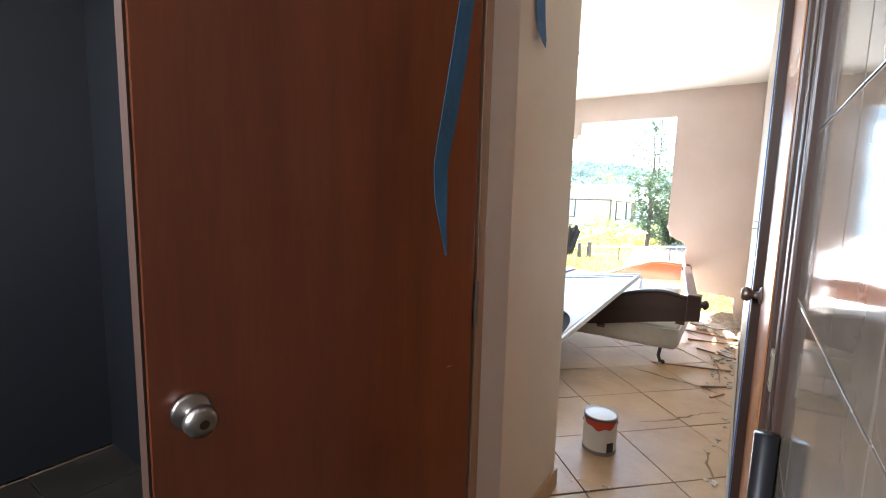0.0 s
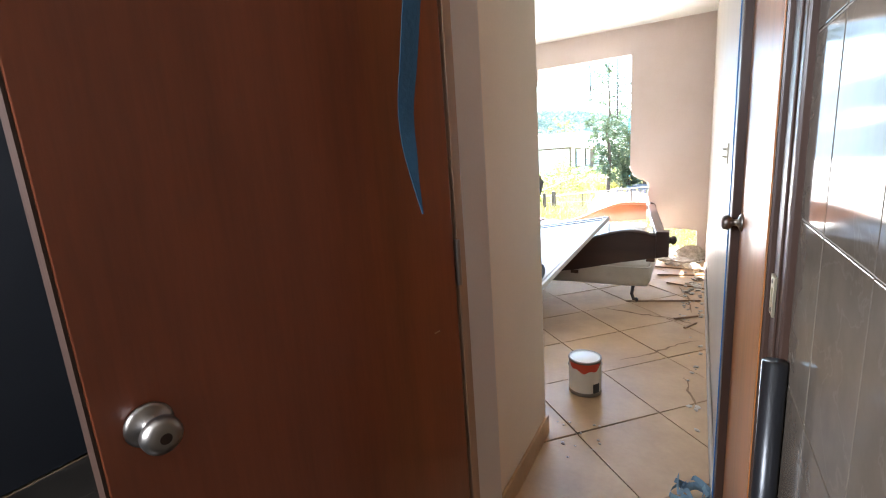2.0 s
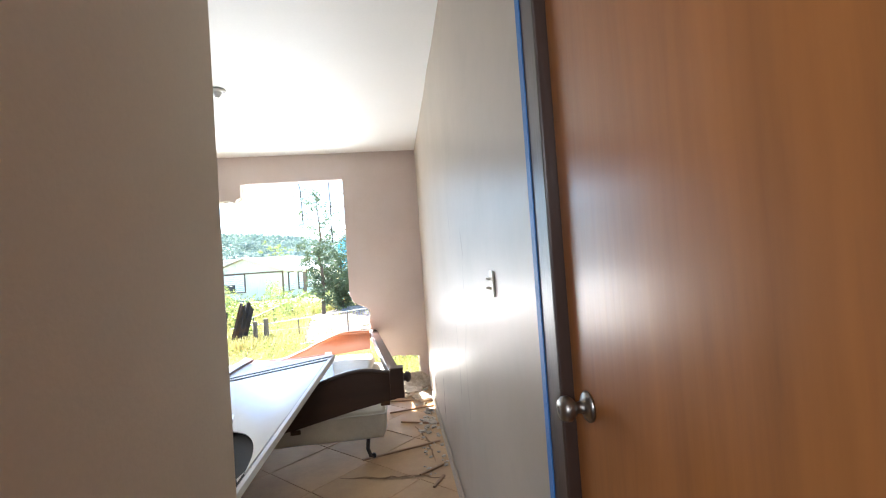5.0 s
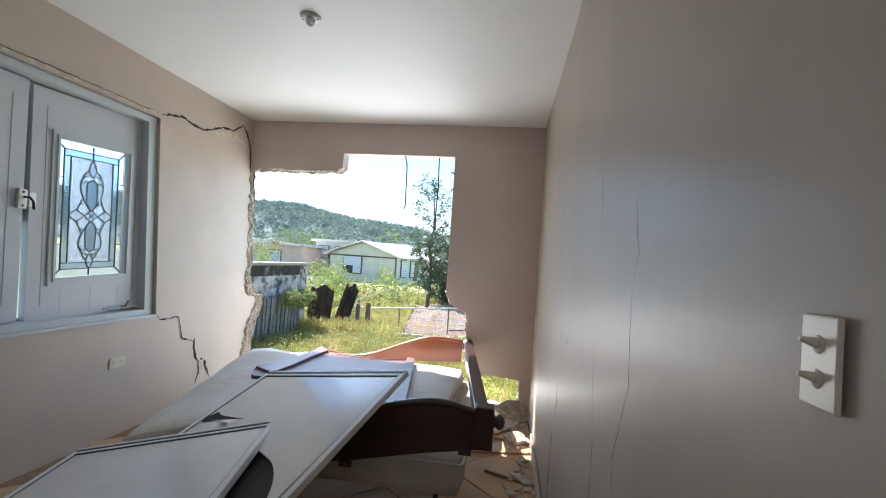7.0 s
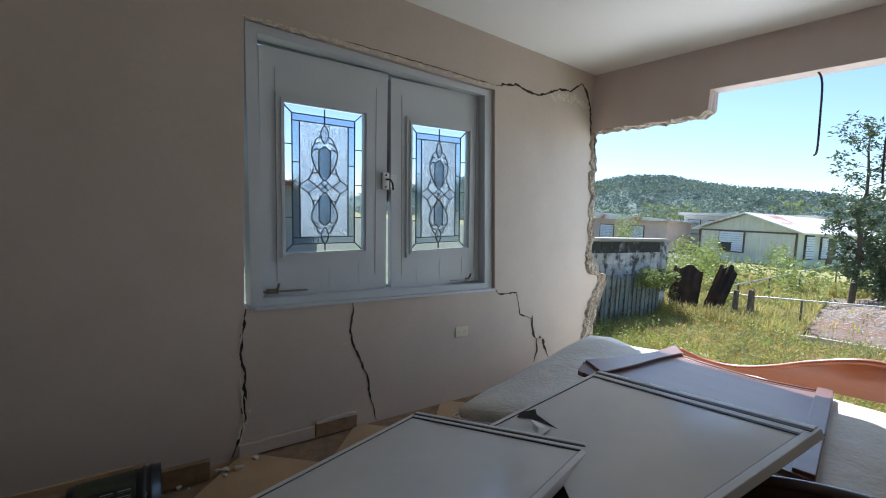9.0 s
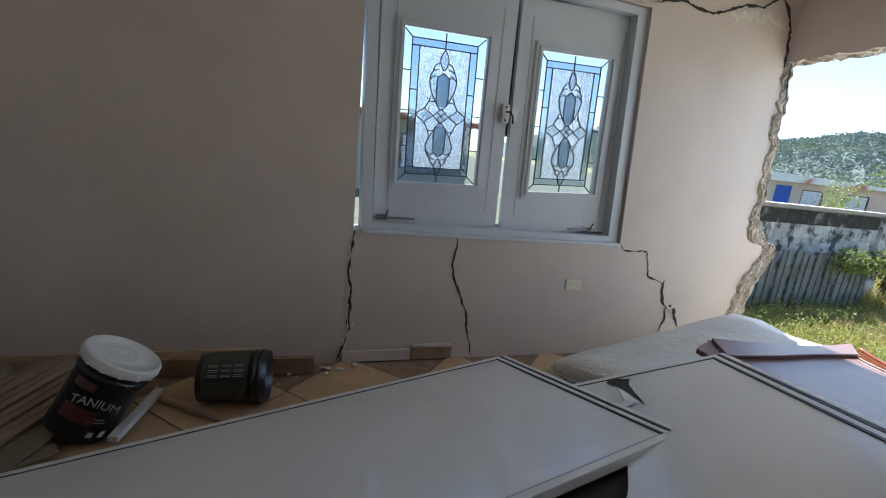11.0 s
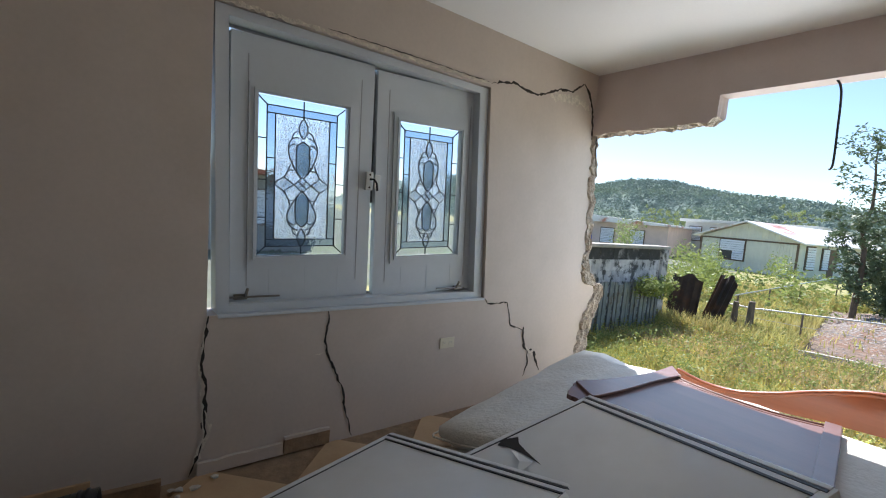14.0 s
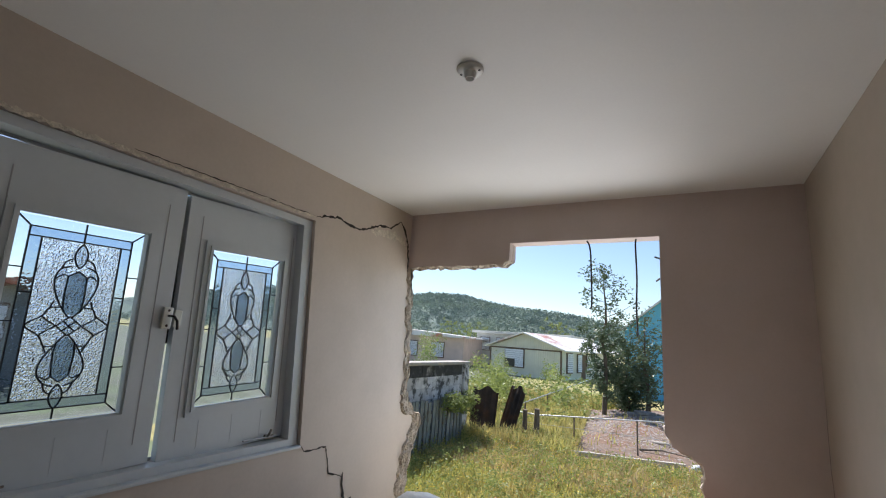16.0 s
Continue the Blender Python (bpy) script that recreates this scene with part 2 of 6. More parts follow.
M_FLOWER = mat("small_yellow_weed_flowers", (0.66, 0.50, 0.06), 0.8, var=0.25, bump=0)
# haze of the distance is put into this paler, bluer green
M_HAZY_HILL = mat("wooded_hillside", (0.19, 0.25, 0.22), 0.95, var=0.32, scale=0.12, bump=0.0, fine=0.9, tint=(0.22, 0.275, 0.19), tint_scale=0.03, trans=0.15)
M_BARK = mat("grey_brown_bark", (0.13, 0.10, 0.075), 0.95, var=0.3, scale=8, bump=0.6)
M_CARD = mat("brown_cardboard", (0.20, 0.145, 0.095), 0.9, var=0.12, scale=6, bump=0.1, rand=0.08)
M_WICKER = mat("tan_slatted_wood", (0.30, 0.215, 0.14), 0.7, var=0.15, scale=6, stretch=(1, 4, 4), rand=0.08)
M_LABELW = mat("cream_label_paper", (0.72, 0.68, 0.60), 0.6, var=0.06, bump=0)
M_LABELR = mat("red_paint_label", (0.55, 0.06, 0.025), 0.5, var=0.1, bump=0)
M_LABELD = mat("dark_print", (0.03, 0.03, 0.035), 0.5, var=0.05, bump=0)
M_GREYP = mat("grey_print", (0.35, 0.35, 0.36), 0.5, var=0.05, bump=0)
M_BUCKET = mat("black_pail_plastic", (0.015, 0.014, 0.016), 0.32, var=0.2, scale=6, bump=0.04)
M_MAROON = mat("maroon_label_print", (0.10, 0.02, 0.02), 0.4, var=0.1, bump=0)
M_OLIVE = mat("olive_label_print", (0.045, 0.05, 0.03), 0.5, var=0.3, scale=20, bump=0)
M_LIDW = mat("white_pail_lid", (0.70, 0.69, 0.66), 0.4, var=0.06, scale=8, bump=0.1)
M_RUBBLE = mat("rubble_plaster", (0.55, 0.50, 0.43), 0.95, var=0.2, scale=12, bump=0.7, rand=0.2)
M_GRAVEL = mat("grey_brown_gravel", (0.33, 0.29, 0.26), 0.95, var=0.4, scale=14, bump=0)
M_SLABM = mat("brown_headboard_moulding", (0.17, 0.075, 0.05), 0.4, var=0.2, scale=3, bump=0.05, fine=25)
# shade inside the torn door, given as a dark grey colour
M_HOLLOW_SHADE = mat("dark_grey_hollow_core", (0.05, 0.049, 0.047), 0.9, var=0.2)
M_TAPE3 = mat("pale_blue_grey_crumpled_tape", (0.20, 0.31, 0.38), 0.7, var=0.2, scale=20, bump=0.2)
M_BLUED = mat("dark_blue_plastic", (0.012, 0.045, 0.17), 0.5, var=0.1)
# the dark bathroom's shade is put into this floor tile colour
M_SHADE_TILE = mat("dark_bathroom_floor_tile", (0.022, 0.018, 0.014), 0.35, var=0.2, scale=6, bump=0.05)
M_YARD = mat("trodden_side_yard_earth", (0.12, 0.125, 0.09), 0.95, var=0.35, scale=1.5, bump=0.5, tint=(0.10, 0.14, 0.05), tint_scale=0.5)
M_NEIGH = mat("grey_neighbour_stucco", (0.34, 0.33, 0.30), 0.9, var=0.15, scale=1.5)
M_TERRA = mat("terracotta_roof_edge", (0.36, 0.13, 0.08), 0.8, var=0.2, scale=3)
M_CABLE = mat("dark_cable", (0.03, 0.03, 0.03), 0.6, var=0.1, bump=0)


def glass(name, color, rough, bump, scale):
    m = bpy.data.materials.new(name)
    m.use_nodes = True
    nt = m.node_tree
    b = nt.nodes["Principled BSDF"]
    b.inputs["Base Color"].default_value = (*color, 1)
    b.inputs["Transmission Weight"].default_value = 1
    b.inputs["Roughness"].default_value = rough
    b.inputs["IOR"].default_value = 1.3
    tc = nt.nodes.new("ShaderNodeTexCoord")
    n = nt.nodes.new("ShaderNodeTexVoronoi" if scale > 60 else "ShaderNodeTexNoise")
    n.inputs["Scale"].default_value = scale
    nt.links.new(tc.outputs["Object"], n.inputs[0])
    bp = nt.nodes.new("ShaderNodeBump")
    bp.inputs["Strength"].default_value = bump
    bp.inputs["Distance"].default_value = 0.006 if scale > 60 else 0.005
    nt.links.new(n.outputs[0], bp.inputs["Height"])
    nt.links.new(bp.outputs[0], b.inputs["Normal"])
    return m


M_GLASS = glass("rain_textured_glass", (0.93, 0.96, 1.0), 0.16, 1.0, 150)
M_BLUEG = glass("blue_grey_wavy_glass", (0.36, 0.45, 0.56), 0.06, 1.0, 30)
M_DARKG = glass("dark_grey_green_wavy_glass", (0.30, 0.38, 0.44), 0.05, 0.9, 30)
M_BEVEL = glass("clear_bevelled_glass", (0.74, 0.79, 0.84), 0.05, 0.5, 14)


# ---- mesh helpers ----
def link(name, bm, material, parent=None, label="", smooth=False):
    me = bpy.data.meshes.new(name)
    bm.normal_update()
    bm.to_mesh(me)
    bm.free()
    for m in material if isinstance(material, (list, tuple)) else [material]:
        me.materials.append(m)
    if smooth:
        for p in me.polygons:
            p.use_smooth = True
    ob = new(name, me)
    if parent:
        ob.parent = parent
    if label:
        ob["label"] = label
    return ob


def part(name, bm, material, parent, label="", smooth=False):
    return link(name, bm, material, parent, label, smooth)


def thing(name, label, category, at=(0, 0, 0), rot=(0, 0, 0), group="", kind=""):
    e = new(name)
    e.empty_display_size = 0.05
    e.matrix_world = pose(*at, *rot)
    return tagged(e, label, category, group, kind)


def box(x0, x1, y0, y1, z0, z1, bev=0.0, bm=None, m=None):
    bm = bm or bmesh.new()
    r = bmesh.ops.create_cube(bm, size=1.0)
    vs = r["verts"]
    for v in vs:
        v.co = Vector(((x0 + x1) / 2 + v.co.x * (x1 - x0), (y0 + y1) / 2 + v.co.y * (y1 - y0), (z0 + z1) / 2 + v.co.z * (z1 - z0)))
    if bev:
        es = list({e for v in vs for e in v.link_edges})
        out = bmesh.ops.bevel(bm, geom=es, offset=bev, segments=2, affect="EDGES", profile=0.6)
        vs = list({v for f in out["faces"] for v in f.verts} | {v for v in vs if v.is_valid})
    if m is not None:
        bmesh.ops.transform(bm, matrix=m, verts=vs)
    return bm


def lathe(profile, n=32, bm=None, m=None):
    """Turns (radius, height) pairs about z."""
    bm = bm or bmesh.new()
    rings = []
    for r, z in profile:
        rings.append([bm.verts.new((r * math.cos(2 * math.pi * k / n), r * math.sin(2 * math.pi * k / n), z)) for k in range(n)] if r > 1e-5 else [bm.verts.new((0, 0, z))])
    for a, b in zip(rings, rings[1:]):
        for k in range(n):
            q = [a[k % len(a)], a[(k + 1) % len(a)], b[(k + 1) % len(b)], b[k % len(b)]]
            q = list(dict.fromkeys(q))
            if len(q) > 2:
                bm.faces.new(q)
    if m is not None:
        bmesh.ops.transform(bm, matrix=m, verts=[v for ring in rings for v in ring])
    return bm


def tube(points, r, n=8, bm=None, taper=1.0):
    bm = bm or bmesh.new()
    pts = [Vector(p) for p in points]
    rings = []
    for i, p in enumerate(pts):
        d = (pts[min(i + 1, len(pts) - 1)] - pts[max(i - 1, 0)]).normalized()
        u = d.orthogonal().normalized() if not rings else (u - d * u.dot(d)).normalized()
        w = d.cross(u)
        rr = r * (1 + (taper - 1) * i / max(1, len(pts) - 1))
        rings.append([bm.verts.new(p + rr * (math.cos(2 * math.pi * k / n) * u + math.sin(2 * math.pi * k / n) * w)) for k in range(n)])
    for a, b in zip(rings, rings[1:]):
        for k in range(n):
            bm.faces.new((a[k], a[(k + 1) % n], b[(k + 1) % n], b[k]))
    bm.faces.new(rings[0][::-1])
    bm.faces.new(rings[-1])
    return bm


def prism(outline, to3d, depth, bm=None, side_mat=0):
    """A flat outline of (u, v), laid out by to3d(u, v, w), w from 0 to depth."""
    bm = bm or bmesh.new()
    a = [bm.verts.new(to3d(u, v, 0)) for u, v in outline]
    b = [bm.verts.new(to3d(u, v, depth)) for u, v in outline]
    fs = [bm.faces.new(a), bm.faces.new(b[::-1])]
    for k in range(len(a)):
        f = bm.faces.new((a[k], b[k], b[(k + 1) % len(a)], a[(k + 1) % len(a)]))
        f.material_index = side_mat
    bmesh.ops.recalc_face_normals(bm, faces=bm.faces)
    return bm


def rough_prism(outline, broken, to3d, depth, amp, rnd, layers=5):
    """A slab whose broken edge points wander through its thickness."""
    bm = bmesh.new()
    rings = []
    for k in range(layers + 1):
        j = amp if 0 < k < layers else 0
        rings.append([bm.verts.new(to3d(u + (rnd.uniform(-j, j) if q else 0), v + (rnd.uniform(-j, j) if q else 0), depth * k / layers)) for (u, v), q in zip(outline, broken)])
    bm.faces.new(rings[0])
    bm.faces.new(rings[-1][::-1])
    for a, b in zip(rings, rings[1:]):
        for k in range(len(a)):
            n = (k + 1) % len(a)
            f = bm.faces.new((a[k], b[k], b[n], a[n]))
            f.material_index = 1 if broken[k] and broken[n] else 0
    bmesh.ops.recalc_face_normals(bm, faces=bm.faces)
    return bm


def ragged(points, amp, step, rnd):
    """A broken edge through the points."""
    out = [points[0]]
    for (x0, y0), (x1, y1) in zip(points, points[1:]):
        d = math.hypot(x1 - x0, y1 - y0)
        n = max(1, int(d / step))
        for k in range(1, n + 1):
            f = k / n
            j = amp if k < n else amp * 0.3
            out.append((x0 + (x1 - x0) * f + rnd.uniform(-j, j), y0 + (y1 - y0) * f + rnd.uniform(-j, j)))
    return out


def ribbon(points, width, to3d, rnd, lift=0.0025, jit=0.006, step=0.02):
    """A crack: an uneven narrow strip on a wall."""
    pts = ragged(points, jit, step, rnd)
    bm = bmesh.new()
    prev = None
    for k, (u, v) in enumerate(pts):
        a, b = pts[max(0, k - 1)], pts[min(len(pts) - 1, k + 1)]
        dx, dy = b[0] - a[0], b[1] - a[1]
        l = math.hypot(dx, dy) or 1
        w = width * (0.35 + 0.9 * rnd.random()) * (0.25 + 0.75 * min(1, min(k, len(pts) - 1 - k) / 3)) / 2
        p = [bm.verts.new(to3d(u - dy / l * w, v + dx / l * w, lift)), bm.verts.new(to3d(u + dy / l * w, v - dx / l * w, lift))]
        if prev:
            bm.faces.new((prev[0], prev[1], p[1], p[0]))
        prev = p
    bmesh.ops.recalc_face_normals(bm, faces=bm.faces)
    return bm


rng = random.Random(7)
XL, CEIL, YB = -2.67, 2.44, -4.49  # left wall, ceiling, closet back wall
FAR = lambda u, v, w: (u, w, v)  # far wall: x, z
LEFT = lambda u, v, w: (XL - w, u, v)  # window wall: y, z
LEFTS = lambda u, v, w: (XL + w, u, v)
RIGHTS = lambda u, v, w: (-w, u, v)
BACKS = lambda u, v, w: (u, YB + w, v)

# ---- structure ----
# far wall with the broken-out opening
top_broken = [(XL + 0.003, 1.985), (-2.5, 1.995), (-2.3, 1.99), (-1.95, 2.0), (-1.83, 1.995), (-1.775, 2.03)]
right_broken = [(-0.755, 0.98), (-0.72, 0.89), (-0.60, 0.83), (-0.565, 0.82), (-0.556, 0.65), (-0.50, 0.45), (-0.45, 0.31)]
low_broken = [(-0.45, 0.30), (-0.30, 0.31), (-0.078, 0.29), (-0.075, 0.15), (-0.05, -0.02)]
outline = [(XL, 2.0)] + ragged(top_broken, 0.008, 0.03, rng) + [(-1.772, 2.16), (-0.757, 2.165), (-0.755, 1.0)] + ragged(right_broken, 0.011, 0.03, rng) + ragged(low_broken, 0.007, 0.03, rng)[1:] + [(0.12, -0.02), (0.12, 2.44), (XL, 2.44)]
sound = lambda u, v: v < -0.01 or v > 2.1 or u > 0 or (u > -0.76 and v > 0.99) or u < -2.669
bm = rough_prism(outline, [not sound(u, v) for u, v in outline], FAR, 0.13, 0.017, rng)
wall_far = tagged(link("wall_far", bm, [M_WALL, M_CONC]), "beige painted wall with a large broken-out opening", "wall", kind="structure")

# window wall in four butted pieces round the leaning window opening, its far end broken off
WBL, WBR, WTR, WTL = (-2.675, 0.735), (-1.0, 0.735), (-1.11, 2.095), (-2.698, 2.095)
rim = [(0.20, -0.02), (0.215, 0.15), (0.235, 0.38), (0.29, 0.55), (0.365, 0.69), (0.36, 0.77), (0.23, 0.84), (0.135, 0.93), (0.12, 1.3), (0.105, 1.5), (0.085, 1.8), (0.07, 1.98)]
rim_edge = ragged(rim, 0.014, 0.035, rng)
outline = [(-1.0, -0.02)] + rim_edge + [(0.0, 2.0), (0.0, 2.44), (WTR[0], 2.44), WTR, WBR]
bm = rough_prism(outline, [k and k <= len(rim_edge) for k in range(len(outline))], LEFT, 0.16, 0.014, rng)
for o in ([(-4.62, -0.02), (-2.675, -0.02), WBL, WTL, (WTL[0], 2.44), (-4.62, 2.44)], [(-2.675, -0.02), (-1.0, -0.02), WBR, WBL], [WTL, WTR, (WTR[0], 2.44), (WTL[0], 2.44)]):
    prism(o, LEFT, 0.16, bm)
wall_left = tagged(link("wall_left", bm, [M_WALL_L, M_CONC]), "beige painted wall, badly cracked below its window", "wall", kind="structure")


def broken_face(edge, widths, out, rnd):
    """Lumpy bare concrete where the plaster has come off along an edge."""
    bm = bmesh.new()
    n, prev = 6, None
    for k, (u, v) in enumerate(edge):
        w = widths(v) * rnd.uniform(0.75, 1.2)
        row = [bm.verts.new((XL + (out * rnd.uniform(0.2, 1.0) if 0 < i else -0.002), u - w * (1 - i / n), v + (rnd.uniform(-0.006, 0.006) if 0 < i < n else 0))) for i in range(n + 1)]
        row.append(bm.verts.new((XL - 0.05, u + 0.012, v)))
        if prev:
            for i in range(n + 1):
                bm.faces.new((prev[i], row[i], row[i + 1], prev[i + 1]))
        prev = row
    bmesh.ops.recalc_face_normals(bm, faces=bm.faces)
    return bm


part("broken_edge", broken_face(rim_edge, lambda v: 0.075 if v > 0.92 else 0.15, 0.022, rng), M_CONC, wall_left, "bare broken concrete edge")
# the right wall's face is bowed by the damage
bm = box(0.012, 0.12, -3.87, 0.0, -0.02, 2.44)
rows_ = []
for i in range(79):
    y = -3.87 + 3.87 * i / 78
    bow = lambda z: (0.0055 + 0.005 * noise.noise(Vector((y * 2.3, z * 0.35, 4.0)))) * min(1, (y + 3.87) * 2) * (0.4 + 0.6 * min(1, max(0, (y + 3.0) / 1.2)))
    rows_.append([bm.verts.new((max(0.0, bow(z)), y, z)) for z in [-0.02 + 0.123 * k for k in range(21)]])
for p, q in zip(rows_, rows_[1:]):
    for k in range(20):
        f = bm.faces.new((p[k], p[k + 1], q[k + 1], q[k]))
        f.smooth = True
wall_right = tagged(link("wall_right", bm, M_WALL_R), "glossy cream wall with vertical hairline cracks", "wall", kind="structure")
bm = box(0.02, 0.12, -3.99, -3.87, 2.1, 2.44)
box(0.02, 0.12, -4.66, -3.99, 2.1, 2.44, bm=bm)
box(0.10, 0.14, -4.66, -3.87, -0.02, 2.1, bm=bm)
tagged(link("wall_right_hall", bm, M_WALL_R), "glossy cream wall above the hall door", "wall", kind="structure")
tagged(link("wall_closet_back", box(XL, -0.50, -4.62, YB, -0.02, 2.44), M_WALL_C), "white closet back wall with a branching crack", "wall", kind="structure")
tagged(link("wall_closet_side", box(-0.745, -0.645, YB, -3.64, -0.02, 2.44, 0.004), M_NIB), "cream closet end wall beside the hall", "wall", kind="structure")
bm = box(-0.50, 0.12, -4.66, -4.52, 2.1, 2.44)
tagged(link("wall_bath_header", bm, M_WALL_R), "cream wall over the bathroom doorway", "wall", kind="structure")
tagged(link("baseboard_hall", box(-0.645, -0.633, YB, -3.63, 0.0, 0.09, 0.003), M_FLOOR), "tan tile skirting of the closet wall", "baseboard", kind="structure")
tagged(link("baseboard_right", box(-0.012, 0.0, -3.86, -0.6, 0.0, 0.085, 0.003), M_WALL_R), "cream skirting along the wall", "baseboard", kind="structure")
bm = box(XL, XL + 0.014, -4.4, -3.07, 0.0, 0.09, 0.003)
tagged(link("baseboard_left", bm, M_FLOOR), "brown tile skirting below the window wall", "baseboard", kind="structure")
# runs past the window wall as an unseen eave added to block sun
ceiling = tagged(link("ceiling", box(-3.9, 0.3, -6.7, 0.15, 2.44, 2.6), M_CEIL), "smooth white painted concrete ceiling with an added eave", "ceiling", kind="structure")
floor = tagged(link("floor", box(-2.83, 0.14, -6.6, 0.13, -0.25, -0.012), M_GROUT), "dusty mortar bed under sandy floor tiles", "floor", kind="structure")

# bathroom shell, its walls coloured near black in place of deep shade
# thin dark slab added so the closet wall's back looks shaded
tagged(link("wall_bath_front", box(-2.55, -0.535, -4.64, -4.6205, -0.02, 2.44), M_SHADE_WALL), "bathroom face of the closet wall, coloured dark for its shade", "wall", kind="structure")
tagged(link("wall_bath_right", box(0.0348, 0.2, -6.6, -4.638, -0.02, 2.44), M_WGROUT), "tiled bathroom wall with pale grout", "wall", kind="structure")
# unseen back wall; its opening is added to let light in
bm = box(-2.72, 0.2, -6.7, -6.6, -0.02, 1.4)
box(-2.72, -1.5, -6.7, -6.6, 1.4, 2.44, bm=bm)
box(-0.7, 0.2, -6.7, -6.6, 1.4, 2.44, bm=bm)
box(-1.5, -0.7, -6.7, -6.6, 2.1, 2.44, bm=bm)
tagged(link("wall_bath_back", bm, M_SHADE_WALL), "unseen bathroom back wall, coloured dark, with an added opening", "wall", kind="structure")
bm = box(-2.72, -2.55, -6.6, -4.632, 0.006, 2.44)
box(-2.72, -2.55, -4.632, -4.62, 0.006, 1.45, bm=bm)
tagged(link("wall_bath_left", bm, M_SHADE_WALL), "bathroom wall coloured dark for its shade, parted from the floor", "wall", kind="structure")

# ---- cracks in the walls ----
def crack(wall, pts, width, to3d, m=M_CRACK, lift=0.0025):
    part("crack", ribbon(pts, width, to3d, rng, lift, min(0.006, 0.3 * width + 0.0015)), m, wall)


crack(wall_left, [(-2.668, 0.735), (-2.69, 0.52), (-2.665, 0.40), (-2.672, 0.24), (-2.66, 0.16), (-2.71, 0.03), (-2.72, 0.0)], 0.017, LEFTS)
# the two pale ribbons here stand for sunlight showing through the crack
crack(wall_left, [(-2.676, 0.70), (-2.699, 0.52), (-2.676, 0.30), (-2.668, 0.18), (-2.72, 0.02)], 0.009, LEFTS, M_CRACKP, 0.004)
crack(wall_left, [(-2.668, 0.30), (-2.645, 0.20), (-2.69, 0.06)], 0.02, LEFTS, M_CRACKP, 0.0042)
crack(wall_left, [(-2.105, 0.73), (-2.10, 0.66), (-2.112, 0.56), (-2.085, 0.47), (-1.99, 0.27), (-1.965, 0.14), (-1.92, 0.0)], 0.013, LEFTS)
crack(wall_left, [(-2.16, 0.495), (-2.09, 0.50)], 0.012, LEFTS, M_CRACKP)
crack(wall_left, [(-1.0, 0.735), (-0.965, 0.695), (-0.775, 0.694), (-0.725, 0.525), (-0.62, 0.49), (-0.59, 0.475)], 0.011, LEFTS)
crack(wall_left, [(-0.578, 0.50), (-0.575, 0.41), (-0.55, 0.34), (-0.44, 0.29), (-0.36, 0.14)], 0.026, LEFTS)
crack(wall_left, [(-0.52, 0.32), (-0.50, 0.23), (-0.54, 0.12)], 0.018, LEFTS)
crack(wall_left, [(-0.54, 0.35), (-0.49, 0.30), (-0.45, 0.30), (-0.47, 0.25)], 0.035, LEFTS, M_CRACKP, 0.004)
crack(wall_left, [(-1.11, 2.12), (-1.02, 2.15), (-0.90, 2.17), (-0.78, 2.15), (-0.66, 2.15), (-0.58, 2.18), (-0.44, 2.24), (-0.30, 2.25), (-0.17, 2.34)], 0.018, LEFTS)
crack(wall_left, [(-0.55, 2.17), (-0.42, 2.18), (-0.28, 2.2), (-0.15, 2.2), (-0.06, 2.13)], 0.07, LEFTS, M_CRACKP)
crack(wall_left, [(-0.17, 2.34), (-0.10, 2.28), (-0.04, 2.18), (-0.015, 2.02), (-0.01, 1.95)], 0.028, LEFTS)
crack(wall_left, [(0.02, 1.98), (0.03, 1.86), (0.06, 1.75)], 0.02, LEFTS, M_CRACK, 0.024)
crack(wall_left, [(-2.71, 2.10), (-2.2, 2.102), (-1.7, 2.108), (-1.12, 2.115)], 0.022, LEFTS, M_CRACKP)
crack(wall_left, [(-2.2, 2.12), (-1.7, 2.124), (-1.12, 2.125)], 0.005, LEFTS)
closet_back = bpy.data.objects["wall_closet_back"]
crack(closet_back, [(-2.41, 1.29), (-2.48, 1.19), (-2.50, 1.07), (-2.527, 1.0), (-2.546, 0.91), (-2.60, 0.87), (-2.637, 0.795), (-2.665, 0.64)], 0.012, BACKS)
crack(closet_back, [(-2.50, 1.08), (-2.41, 1.01), (-2.407, 0.86), (-2.404, 0.63), (-2.41, 0.46), (-2.434, 0.30), (-2.40, 0.13), (-2.42, 0.0)], 0.019, BACKS)
